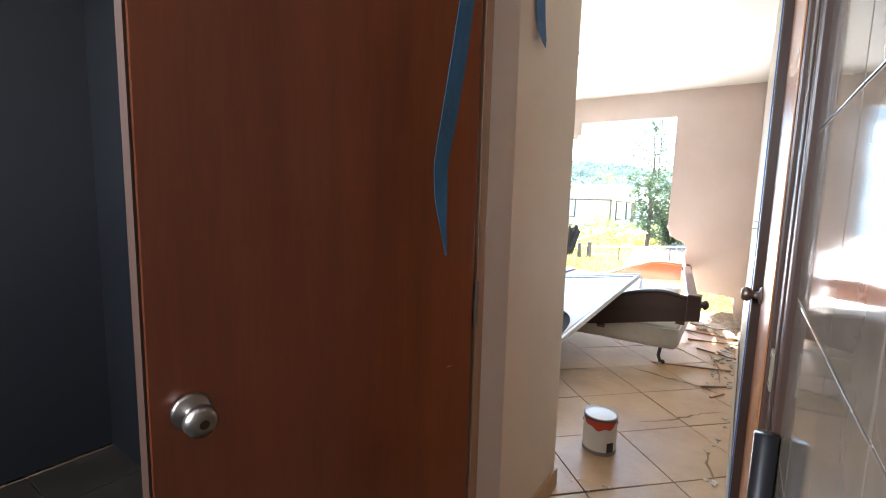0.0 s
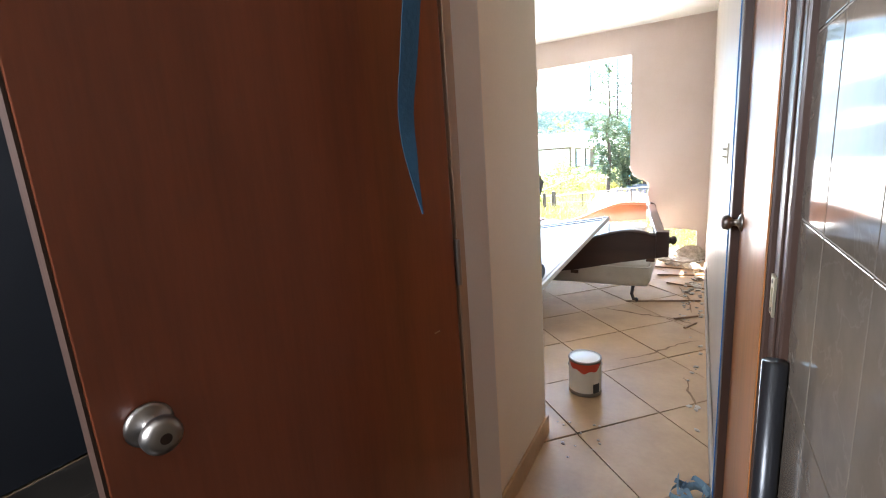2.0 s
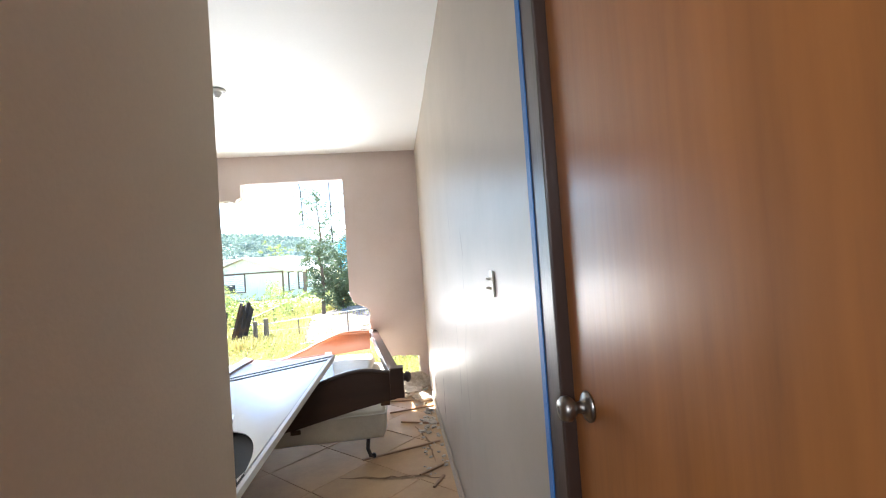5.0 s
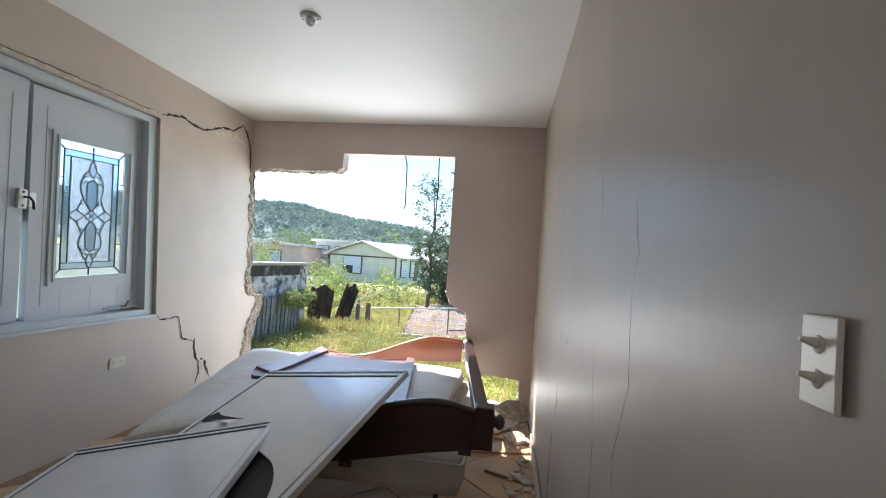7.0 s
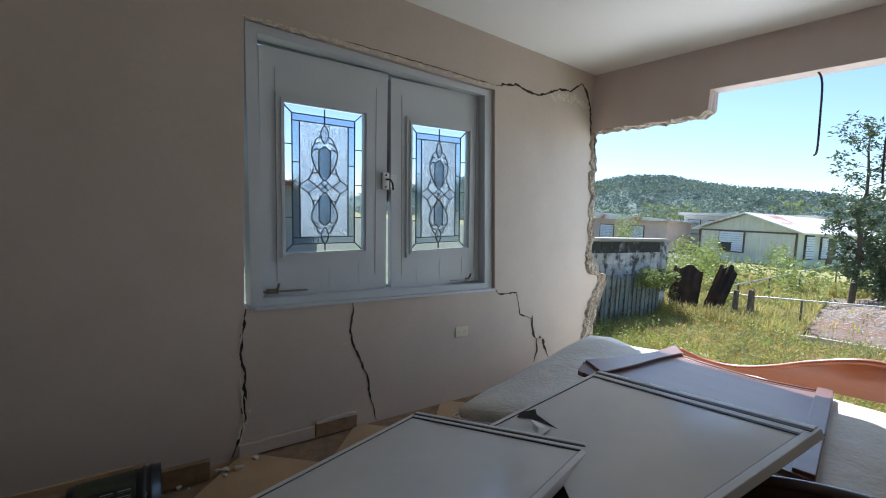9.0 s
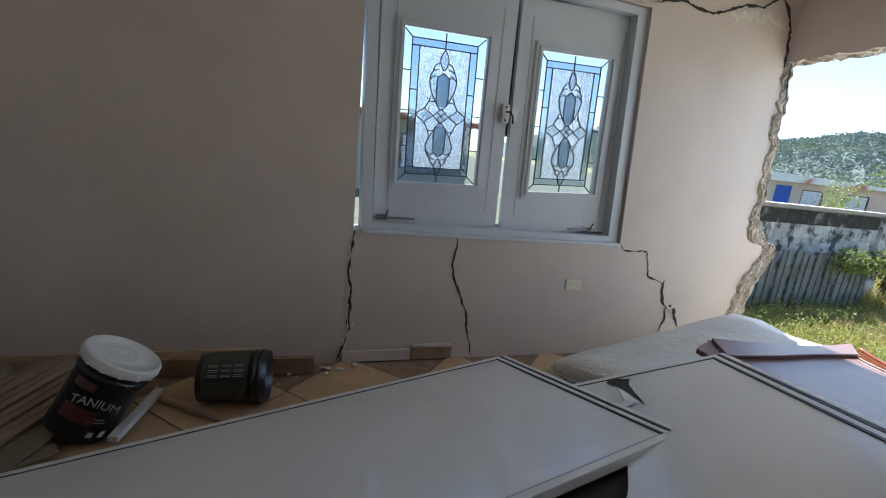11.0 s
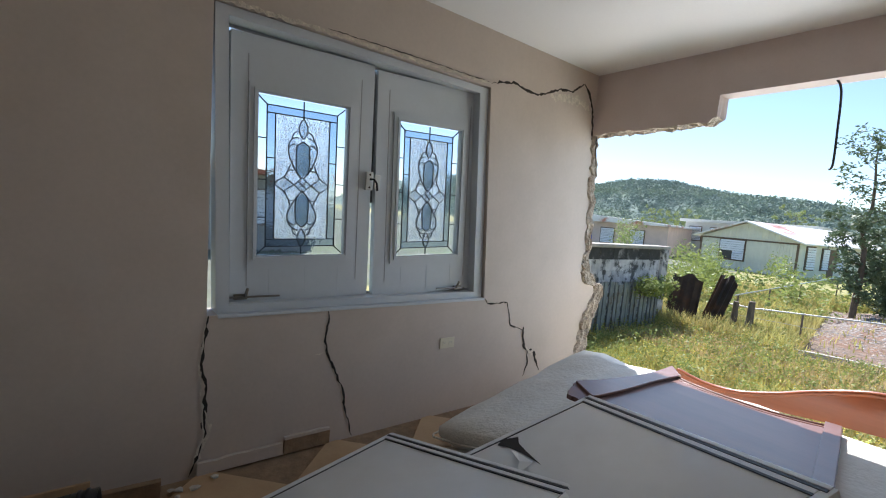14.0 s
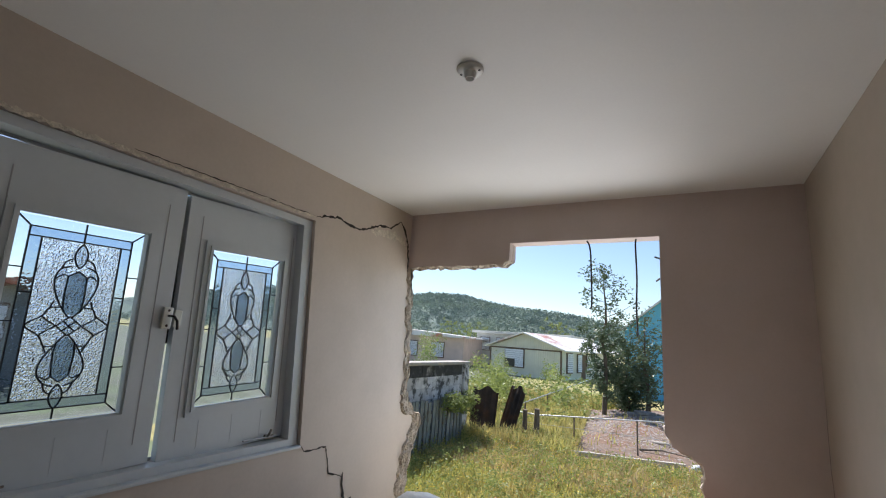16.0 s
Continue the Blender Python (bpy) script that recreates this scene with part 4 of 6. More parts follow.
part("contact", lathe([(0.0, 0.024), (0.008, 0.024), (0.008, 0.02)], 12), M_BRASS, sk)
for s in (1, -1):
    part("screw", lathe([(0, 0.019), (0.006, 0.018), (0.006, 0.012)], 10, m=pose(s * 0.045, 0, 0.0)), M_LABELD, lamp)


# ---- bed ----
def soft_block(x0, x1, y0, y1, z0, z1, r, rnd, wob=0.006, nx=14, ny=12, sag=0.0):
    """A rounded, slightly lumpy block."""
    bm = bmesh.new()
    bmesh.ops.create_cube(bm, size=1.0)
    bmesh.ops.subdivide_edges(bm, edges=bm.edges[:], cuts=9, use_grid_fill=True)
    sx, sy, sz = (x1 - x0) / 2, (y1 - y0) / 2, (z1 - z0) / 2
    for v in bm.verts:
        p = Vector((v.co.x * 2 * sx, v.co.y * 2 * sy, v.co.z * 2 * sz))
        q = Vector((max(-sx + r, min(sx - r, p.x)), max(-sy + r, min(sy - r, p.y)), max(-sz + min(r, sz * 0.98), min(sz - min(r, sz * 0.98), p.z))))
        d = p - q
        if d.length > 1e-6:
            p = q + d.normalized() * r
        n = noise.noise(Vector((p.x * 5, p.y * 5, p.z * 7)))
        p += d.normalized() * n * wob * 2 if d.length > 1e-6 else Vector((0, 0, n * wob))
        if sag and p.z < 0:
            p.z -= sag * (1 - (p.x / sx) ** 2)
        v.co = p + Vector(((x0 + x1) / 2, (y0 + y1) / 2, (z0 + z1) / 2))
    return bm


frame_ = thing("metal_bedstead", "bent metal bed frame under the box spring", "bed frame", (-1.2, -1.0, 0.0))
part("rail", box(-0.75, 0.72, -0.60, -0.575, 0.125, 0.155, 0.002), M_RUST, frame_)
part("rail", box(-0.75, 0.72, 0.55, 0.575, 0.125, 0.155, 0.002), M_RUST, frame_)
for x, y in ((0.68, -0.67), (0.68, 0.62), (-0.7, -0.67), (-0.7, 0.62)):
    leg = part("leg", tube([(x, y + (0.08 if y < 0 else -0.06), 0.14), (x - 0.005, y, 0.06), (x + 0.012, y - 0.01, 0.02), (x + 0.03, y - 0.01, 0.012)], 0.013, 10), M_RUST, frame_)
    part("caster", lathe([(0.0, -0.01), (0.016, -0.01), (0.018, 0.0), (0.016, 0.01), (0.0, 0.01)], 16, m=pose(x + 0.03, y - 0.01, 0.018, 90, 0, 0)), M_BLACK, leg)
def droop(bm, least):
    """Lets the corner by the window wall sink."""
    for v in bm.verts:
        d = 0.27 * max(0, min(1, (-1.45 - v.co.x) / 0.8)) * max(0, min(1, (-0.35 - v.co.y) / 1.2))
        v.co.z = max(least, v.co.z - d)
    return bm


def seam(x0, x1, y0, y1, z, r=0.03):
    """A closed piping line round a cushion, with rounded corners."""
    p = []
    for cx, cy, a in ((x1 - r, y1 - r, 0), (x0 + r, y1 - r, 90), (x0 + r, y0 + r, 180), (x1 - r, y0 + r, 270)):
        p += [(cx + r * math.cos(radians(a + k * 18)), cy + r * math.sin(radians(a + k * 18)), z) for k in range(6)]
        nx, ny = {0: (x0 + r, y1), 90: (x0, y0 + r), 180: (x1 - r, y0), 270: (x1, y1 - r)}[a]
        q = p[-1]
        p += [(q[0] + (nx - q[0]) * k / 8, q[1] + (ny - q[1]) * k / 8, z) for k in range(1, 8)]
    return tube(p + [p[0]], 0.006, 6)


bs = thing("box_spring", "grubby off-white box spring on a metal frame", "box spring")
part("cover", droop(soft_block(-2.25, -0.40, -1.70, -0.25, 0.115, 0.33, 0.05, rng, 0.004), 0.01), M_BOX, bs, "", True)
part("piping", droop(seam(-2.25, -0.395, -1.705, -0.245, 0.29), 0.01), M_MATT, bs)
mt = thing("mattress", "bare off-white mattress sagging towards the window wall", "mattress")
part("cover", droop(soft_block(-2.32, -0.53, -1.62, -0.33, 0.325, 0.44, 0.055, rng, 0.012), 0.03), M_MATT, mt, "", True)
part("piping", droop(seam(-2.325, -0.525, -1.625, -0.325, 0.36), 0.03), M_BOX, mt)


def board(name, outline, y0, t, m, label):
    """An upright bed board with a shaped top, in x and z."""
    root = thing(name, label, "bed board", (0, y0, 0))
    part("panel", prism(outline, lambda u, v, w: (u, w, v), t), m, root)
    return root


def bead(curve, y, r, m, parent):
    part("moulding", tube([(u, y, v) for u, v in curve], r, 10), m, parent, "", True)


top = smooth_curve([(-1.76, 0.415), (-1.60, 0.385), (-1.42, 0.395), (-1.23, 0.455), (-1.06, 0.53), (-0.87, 0.594), (-0.72, 0.604), (-0.57, 0.595)])
low = smooth_curve([(-0.57, 0.43), (-0.8, 0.41), (-1.0, 0.395), (-1.25, 0.365), (-1.5, 0.35), (-1.76, 0.36)])
hb = board("headboard", top + low, -0.135, 0.03, M_BEDW, "cherry-stained curved bed board at the broken opening")
bead(top, 0.008, 0.016, M_BEDW, hb)
top = smooth_curve([(-1.25, 0.30), (-1.10, 0.36), (-0.97, 0.44), (-0.86, 0.495), (-0.74, 0.54), (-0.60, 0.572), (-0.5, 0.575), (-0.39, 0.555), (-0.30, 0.54)])
low = [(-0.30, 0.385), (-0.6, 0.33), (-0.95, 0.25), (-1.25, 0.20)]
fb = board("footboard", top + low, -1.72, 0.03, M_BEDD, "dark mahogany curved bed board leaning on the box spring")
bead(top, 0.012, 0.018, M_BEDD, fb)
part("bracket", box(-0.42, -0.36, 0.0, 0.028, 0.345, 0.375, 0.002), M_RUST, fb)
part("bracket", box(-1.0, -0.94, 0.0, 0.028, 0.215, 0.24, 0.002), M_RUST, fb)

part("post_block", box(-0.352, -0.262, -0.045, 0.045, 0.395, 0.59, 0.008), M_BEDD, fb, "square dark post stump")
part("post_knob", lathe([(0.0, 0.05), (0.02, 0.048), (0.034, 0.035), (0.036, 0.02), (0.024, 0.008), (0.03, 0.0)], 20, m=pose(-0.262, 0, 0.52, 0, 90, 0)), M_BEDD, fb, "", True)

# bed post lying from board to board
post = thing("bed_post", "square dark wood bed post lying across the boards", "bed post", (-0.31, -1.71, 0.535), (-90, 0, 0))
d = Vector((-0.53, -0.04, 0.565)) - Vector((-0.31, -1.76, 0.535))
post.matrix_world = Matrix.Translation((-0.315, -1.74, 0.525)) @ d.to_track_quat("Z", "Y").to_matrix().to_4x4()
part("square_shaft", box(-0.036, 0.036, -0.036, 0.036, 0.02, 1.66, 0.006), M_BEDD, post)
part("finial", lathe([(0.036, 1.66), (0.05, 1.67), (0.05, 1.70), (0.03, 1.715), (0.045, 1.735), (0.046, 1.755), (0.034, 1.775), (0.0, 1.78)], 24), M_BEDD, post, "", True)

# headboard panel lying flat on the mattress
far = smooth_curve([(-1.715, -0.30), (-1.61, -0.43), (-1.45, -0.48), (-1.2, -0.49), (-1.03, -0.44), (-0.955, -0.405)])
edge = far + [(-0.91, -0.385), (-0.74, -1.47), (-1.40, -1.42), (-1.58, -1.33)] + ragged([(-1.66, -1.27), (-1.76, -1.26), (-1.83, -1.12), (-1.835, -1.0)], 0.008, 0.02, rng) + [(-1.785, -0.95), (-1.715, -0.62)]
slab = thing("fallen_headboard", "dusty red-brown veneered headboard panel lying on the mattress", "bed board", (0, 0, 0.445))
part("panel", prism(edge, lambda u, v, w: (u, v, w), 0.022), M_SLAB, slab)
part("moulding", tube([(u, v - 0.012, 0.022) for u, v in far], 0.007, 8), M_SLABM, slab, "brown curved moulding", True)
part("moulding", tube([(u, v - 0.045, 0.022) for u, v in far[6:]], 0.003, 6), M_SLABM, slab, "", True)
band = smooth_curve([(-1.715, -0.30), (-1.712, -0.6), (-1.77, -0.92), (-1.825, -1.10)], 6)
band_in = smooth_curve([(-1.655, -1.20), (-1.635, -0.95), (-1.628, -0.70), (-1.605, -0.44)], 6)
part("raised_band", prism(band + band_in, lambda u, v, w: (u, v, 0.0225 + w), 0.014), M_SLAB, slab, "raised curved frame band")
part("moulding", tube([(u, v, 0.036) for u, v in band_in], 0.006, 8), M_SLABM, slab, "", True)
part("batten", box(0, 0.06, -1.07, 0, 0.0225, 0.036, 0.003, m=pose(-0.972, -0.40, 0, 0, 0, 9.1)), M_SLAB, slab)


# ---- fallen closet doors ----
def closet_door(a, b, direction, length, label, torn=None):
    a, b, dr = Vector(a), Vector(b), Vector(direction).normalized()
    ex = (b - a).normalized()
    w = (b - a).length
    dr = (dr - ex * dr.dot(ex)).normalized()
    ez = ex.cross(-dr).normalized()
    if ez.z < 0:
        ez = -ez
    root = thing("closet_door", label, "closet door", group="fallen closet doors")
    root.matrix_world = Matrix((( *[ex.x, -dr.x, ez.x], a.x), (*[ex.y, -dr.y, ez.y], a.y), (*[ex.z, -dr.z, ez.z], a.z), (0, 0, 0, 1)))
    # local: x across, -y along the door, z up
    f = 0.028
    if torn:
        part("skin", prism([(f, -0.05), (w - f, -0.05)] + torn, lambda u, v, q: (u, v, q - 0.012), 0.009), M_PANEL, root, "glossy white torn door skin")
        # dark sheet stands for the shade below the torn skin
        part("back_skin", box(f, w - f, -length + f, -0.5, -0.03, -0.027), M_HOLLOW_SHADE, root, "inner face of the door, coloured dark for its shade")
    else:
        part("skin", box(f, w - f, -length + f, -0.05, -0.012, -0.003), M_PANEL, root, "glossy white door skin")
    part("frame_side", box(0, f, -length, 0, -0.03, 0.0, 0.003), M_PFRAME, root)
    part("frame_side", box(w - f, w, -length, 0, -0.03, 0.0, 0.003), M_PFRAME, root)
    part("frame_end", box(f, w - f, -length, -length + f, -0.03, 0.0, 0.003), M_PFRAME, root)
    tr = part("top_track", box(f * 0.4, w - f * 0.4, -0.018, 0.0, -0.028, 0.004, 0.002), M_PFRAME, root)
    part("groove", box(f * 0.4, w - f * 0.4, -0.030, -0.0185, -0.02, 0.0025), M_SEAL, tr)
    part("top_track", box(f, w - f, -0.05, -0.0305, -0.028, 0.001, 0.002), M_PFRAME, root)
    part("seal", box(f, f + 0.006, -length + f, -0.052, -0.0029, -0.001), M_SEAL, root)
    part("seal", box(f, w - f, -0.060, -0.051, -0.0029, 0.0012), M_SEAL, root)
    part("seal", box(w - f - 0.005, w - f, -length + f, -0.052, -0.0029, -0.001), M_GREYP, root)
    return root, w


p1, w1 = closet_door((-2.19, -1.97, 0.245), (-1.285, -1.82, 0.44), (0.178, -0.98, -0.08), 2.36, "white glossy sliding closet door fallen across another")
p2, w2 = closet_door((-1.65, -1.25, 0.50), (-0.716, -1.584, 0.68), (-0.26, -0.907, -0.32), 1.52, "white glossy closet door fallen against the bed, torn", smooth_curve([(0.962, -1.02), (0.93, -0.90), (0.87, -0.80), (0.78, -0.72), (0.68, -0.675), (0.58, -0.64)], 4) + ragged([(0.58, -0.64), (0.45, -0.70), (0.3, -0.66), (0.028, -0.72)], 0.008, 0.04, rng))
# torn skin on the lower door, and a flat dark patch for its hole's shade
bm = bmesh.new()
ring = [(0.03, -0.48), (0.07, -0.42), (0.12, -0.445), (0.20, -0.455), (0.33, -0.465), (0.20, -0.475), (0.12, -0.49), (0.06, -0.515)]
vs = [bm.verts.new((u, v, 0.0005)) for u, v in ring]
bm.faces.new(vs)
part("tear_hole", bm, M_CRACK, p2, "flat dark patch for the shade in a torn hole")
bm = bmesh.new()
vs = [bm.verts.new(p) for p in ((0.18, -0.485, 0.003), (0.30, -0.48, 0.008), (0.33, -0.57, 0.010), (0.27, -0.52, 0.016), (0.16, -0.50, 0.012))]
bm.faces.new(vs[1:4])
bm.faces.new((vs[0], vs[1], vs[3]))
bm.faces.new((vs[0], vs[3], vs[4]))
part("torn_skin", bm, M_PANEL, p2, "curled torn white skin")
bm = bmesh.new()
vs = [bm.verts.new(p) for p in ((0.955, -1.00, -0.004), (0.955, -1.30, -0.004), (0.90, -1.24, -0.05), (0.86, -1.14, -0.08), (0.90, -1.02, -0.03))]
for k in (1, 2, 3):
    bm.faces.new((vs[0], vs[k], vs[k + 1]))
part("torn_skin", bm, M_PANEL, p2, "hanging torn white skin")

# ---- outdoors ----
GZ = -0.5


def ground_z(x, y):
    z = GZ + 0.05 * noise.noise(Vector((x * 0.5, y * 0.5, 3.0)))
    if y > 6.5 and x > -3.2:
        z += 0.22 * min(1, (y - 6.5) / 3) * max(0, min(1, (x + 3.2) / 1.0)) * max(0, 1 - max(0, y - 14) / 8)
    return z


def on_dirt(x, y):
    return 5.55 + 0.25 * (x + 2.5) < y < 13 and -2.45 - 0.14 * (y - 5.3) < x < 6


bm = bmesh.new()
xs = [-3000, -600, -150, -60, -30, -18] + [-12 + 0.25 * k for k in range(73)] + [12, 25, 60, 150, 600, 3000]
ys = [-3000, -300, -60, -20, -9, -6.8] + [-4 + 0.25 * k for k in range(89)] + [22, 28, 40, 60, 120, 600, 3000]
grid = [[bm.verts.new((x, y, ground_z(x, y) if abs(x) < 15 and -5 < y < 25 else GZ - 0.02)) for y in ys] for x in xs]
for i in range(len(xs) - 1):
    for j in range(len(ys) - 1):
        f = bm.faces.new((grid[i][j], grid[i + 1][j], grid[i + 1][j + 1], grid[i][j + 1]))
        cx, cy = (xs[i] + xs[i + 1]) / 2, (ys[j] + ys[j + 1]) / 2
        f.material_index = 2 if (cx < -2.8 and cy < 1.5 and cx > -40) or (-200 < cx < -9.5 and cy < 60) else 1 if on_dirt(cx, cy) else 0
tagged(link("ground", bm, [M_GRASSG, M_DIRT, M_YARD]), "weedy yard ground with a gravelly dirt patch", "ground", kind="structure")
# foundation under the house edge
tagged(link("foundation", box(-2.83, 0.14, -6.6, 0.16, -0.6, -0.25), M_CONC), "raw concrete foundation edge of the room", "foundation", kind="structure")


def leafy(name, spots, size, m, rnd, label, category, kind=""):
    """Many small folded leaves at the given spots (x, y, z, radius, number)."""
    verts, faces = [], []
    for x, y, z, r, n in spots:
        for _ in range(n):
            d = Vector((rnd.gauss(0, 1), rnd.gauss(0, 1), rnd.gauss(0, 0.8)))
            d = d.normalized() * r * rnd.random() ** 0.4
            p = Vector((x, y, z)) + d
            a = Vector((rnd.gauss(0, 1), rnd.gauss(0, 1), rnd.gauss(0, 0.6))).normalized()
            b = a.cross(Vector((rnd.gauss(0, 1), rnd.gauss(0, 1), rnd.gauss(0, 1)))).normalized()
            s = size * rnd.uniform(0.6, 1.3)
            k = len(verts)
            verts += [p - a * s, p + b * s * 0.4 + a * s * 0.1, p + a * s, p - b * s * 0.4 + a * s * 0.1]
            faces += [(k, k + 1, k + 2), (k, k + 2, k + 3)]
    me = bpy.data.meshes.new(name)
    me.from_pydata([tuple(v) for v in verts], [], faces)
    me.materials.append(m)
    ob = new(name, me)
    return tagged(ob, label, category, kind=kind) if label else ob


# grass and weeds
def grass_patch(name, area, n, hmin, hmax, m, label, rnd, keep=lambda x, y: True):
    verts, faces = [], []
    x0, x1, y0, y1 = area
    for _ in range(n):
        x, y = rnd.uniform(x0, x1), y0 + (y1 - y0) * rnd.random() ** 1.25
        if not keep(x, y):
            continue
        z = ground_z(x, y)
        h = rnd.uniform(hmin, hmax) * (0.6 + 0.7 * noise.noise(Vector((x, y, 9.0))) ** 2 + 0.3)
        a = rnd.uniform(0, 6.28)
        w = 0.006 + 0.004 * rnd.random() + 0.0006 * y
        dx, dy = math.cos(a), math.sin(a)
        lean = h * rnd.uniform(0.1, 0.7)
        k = len(verts)
        verts += [(x - dy * w, y + dx * w, z), (x + dy * w, y - dx * w, z), (x + dx * lean * 0.4 + dy * w * 0.7, y + dy * lean * 0.4 - dx * w * 0.7, z + h * 0.6), (x + dx * lean * 0.4 - dy * w * 0.7, y + dy * lean * 0.4 + dx * w * 0.7, z + h * 0.6), (x + dx * lean, y + dy * lean, z + h)]
        faces += [(k, k + 1, k + 2, k + 3), (k + 3, k + 2, k + 4)]
    me = bpy.data.meshes.new(name)
    me.from_pydata(verts, [], faces)
    me.materials.append(m)
    return tagged(new(name, me), label, "grass", kind="stuff")


g = random.Random(21)
off_dirt = lambda x, y: not on_dirt(x, y + 0.12 * math.sin(x * 5))
grass_patch("grass", (-5.5, 1.6, 0.25, 7.2), 52000, 0.05, 0.15, M_GRASS, "overgrown yellow-green yard grass", g, off_dirt)
grass_patch("grass", (-9.0, -2.6, 5.5, 16), 24000, 0.12, 0.36, M_GRASS, "tall green weeds behind the fence", g, off_dirt)
grass_patch("grass", (-4.4, 1.2, 3.6, 6.9), 9000, 0.05, 0.2, M_DRY, "dry straw-coloured grass at the far side of the yard", g, off_dirt)
grass_patch("grass", (-2.8, 3.0, 6.0, 12), 700, 0.05, 0.14, M_GRASS, "sparse weeds on the dirt patch", g)
spots = []
for _ in range(2300):
    x, y = g.uniform(-5.0, 1.3), g.uniform(0.5, 7.2)
    if off_dirt(x, y):
        spots.append((x, y, ground_z(x, y) + g.uniform(0.08, 0.2), 0.10, 14))
leafy("weed_leaves", spots, 0.022, M_LEAF2, g, "low leafy weeds in the grass", "weeds", "stuff")
spots = [(g.uniform(-5.0, 1.3), g.uniform(0.6, 7.0), GZ + g.uniform(0.10, 0.20), 0.07, 4) for _ in range(3200)]
leafy("weed_flowers", [s for s in spots if off_dirt(s[0], s[1])], 0.012, M_FLOWER, g, "small yellow flowers among the weeds", "flowers", "stuff")
spots = []
for _ in range(75):
    x, y = g.uniform(-8.5, -3.0), g.uniform(7.0, 16)
    spots += [(x, y, ground_z(x, y) + h, 0.28, 42) for h in (0.2, 0.5 + 0.3 * g.random())]
for x, y, h in ((-7.0, 12, 0.9), (-6.5, 12.6, 0.7), (-7.4, 14, 0.9), (-6.0, 10.2, 0.7), (-9.0, 16, 1.0), (-12.0, 17, 1.75), (-12.9, 18, 1.8), (-13.9, 19.5, 1.8), (-12.4, 17.4, 1.4), (-5.6, 11.0, 0.75), (-4.9, 13.0, 0.8), (-9.6, 20.0, 1.0), (-6.9, 20.5, 0.8)):
    spots += [(x + g.uniform(-0.3, 0.3), y + g.uniform(-0.3, 0.3), GZ + h * k / 4 + 0.2, 0.42, 85) for k in range(1, 5)]
leafy("shrubs", spots, 0.06, M_LEAF2, g, "bright green scrub behind the yard", "shrubs", "stuff")
# vine over the zinc fence
leafy("vine", [(-4.46, 4.4 + 0.12 * k, 0.27 + 0.05 * math.sin(k), 0.2, 150) for k in range(9)] + [(-4.38, 5.3, 0.02, 0.15, 40)], 0.035, M_LEAF2, g, "green vine over the zinc fence", "vine")
# pebbles on the dirt
verts, faces = [], []
for _ in range(7000):
    x, y = g.uniform(-3.4, 2.0), 5.9 + 6.8 * g.random() ** 0.8
    if not on_dirt(x, y) or (6.2 < y < 7.4 and g.random() < 0.7):
        continue
    z, s = ground_z(x, y), g.uniform(0.012, 0.04)
    k = len(verts)
    o = [g.uniform(0.7, 1.3) * s for _ in range(6)]
    verts += [(x + o[0], y, z), (x, y + o[1], z), (x - o[2], y, z), (x, y - o[3], z), (x, y, z + o[4] * 0.45)]
    faces += [(k, k + 1, k + 4), (k + 1, k + 2, k + 4), (k + 2, k + 3, k + 4), (k + 3, k, k + 4)]
me = bpy.data.meshes.new("gravel")
me.from_pydata(verts, [], faces)
me.materials.append(M_GRAVEL)
tagged(new("gravel", me), "loose pale gravel on the dirt patch", "gravel", kind="stuff")

# block wall with its zinc slat fence
bw = thing("block_wall", "weathered concrete block wall with black mould", "wall", (-4.95, 1.6, GZ))
part("core", box(-0.094, 0.094, 0, 4.12, 0, 1.43), M_MORT, bw)
part("cap", box(-0.16, 0.14, -0.05, 4.4, 1.435, 1.49, 0.01), M_CAP, bw, "pale concrete cap")
me_block = None
for r in range(7):
    for c in range(11):
        y0 = c * 0.41 - (0.205 if r % 2 else 0)
        y1 = min(4.12, y0 + 0.402)
        y0 = max(0, y0)
        if y1 - y0 < 0.08:
            continue
        full = abs(y1 - y0 - 0.402) < 1e-6
        if full and me_block and r < 6:
            ob = new("block", me_block)
            ob.parent = bw
        else:
            ob = part("block", box(-0.1, 0.1, -(y1 - y0) / 2, (y1 - y0) / 2, 0.0, 0.199, 0.004), M_BLOCKD if r == 6 else M_BLOCK, bw)
            if full and r < 6:
                me_block = ob.data
        ob.location = (rng.uniform(-0.003, 0.003), (y0 + y1) / 2, r * 0.202 + 0.01)
pier = part("pier", box(-0.13, 0.15, 4.13, 4.35, 0, 1.43, 0.012), M_BLOCK, bw)
zf = thing("zinc_fence", "dull grey zinc slat fence along the block wall", "fence", (-4.6, 1.6, GZ))
slat = None
for k in range(26):
    if not slat:
        slat = part("slat", box(-0.012, 0.012, -0.045, 0.045, 0, 0.86, 0.003), M_ZINC, zf)
        ob = slat
    else:
        ob = new("slat", slat.data)
        ob.parent = zf
    ob.matrix_local = pose(rng.uniform(-0.012, 0.012), 0.1 + k * 0.142, rng.uniform(-0.04, 0.03), rng.uniform(-1.5, 1.5), 0, rng.uniform(-6, 6))
part("rail", box(-0.035, -0.015, 0, 3.8, 0.62, 0.68), M_POST, zf)
part("rail", box(-0.035, -0.015, 0, 3.8, 0.2, 0.26), M_POST, zf)

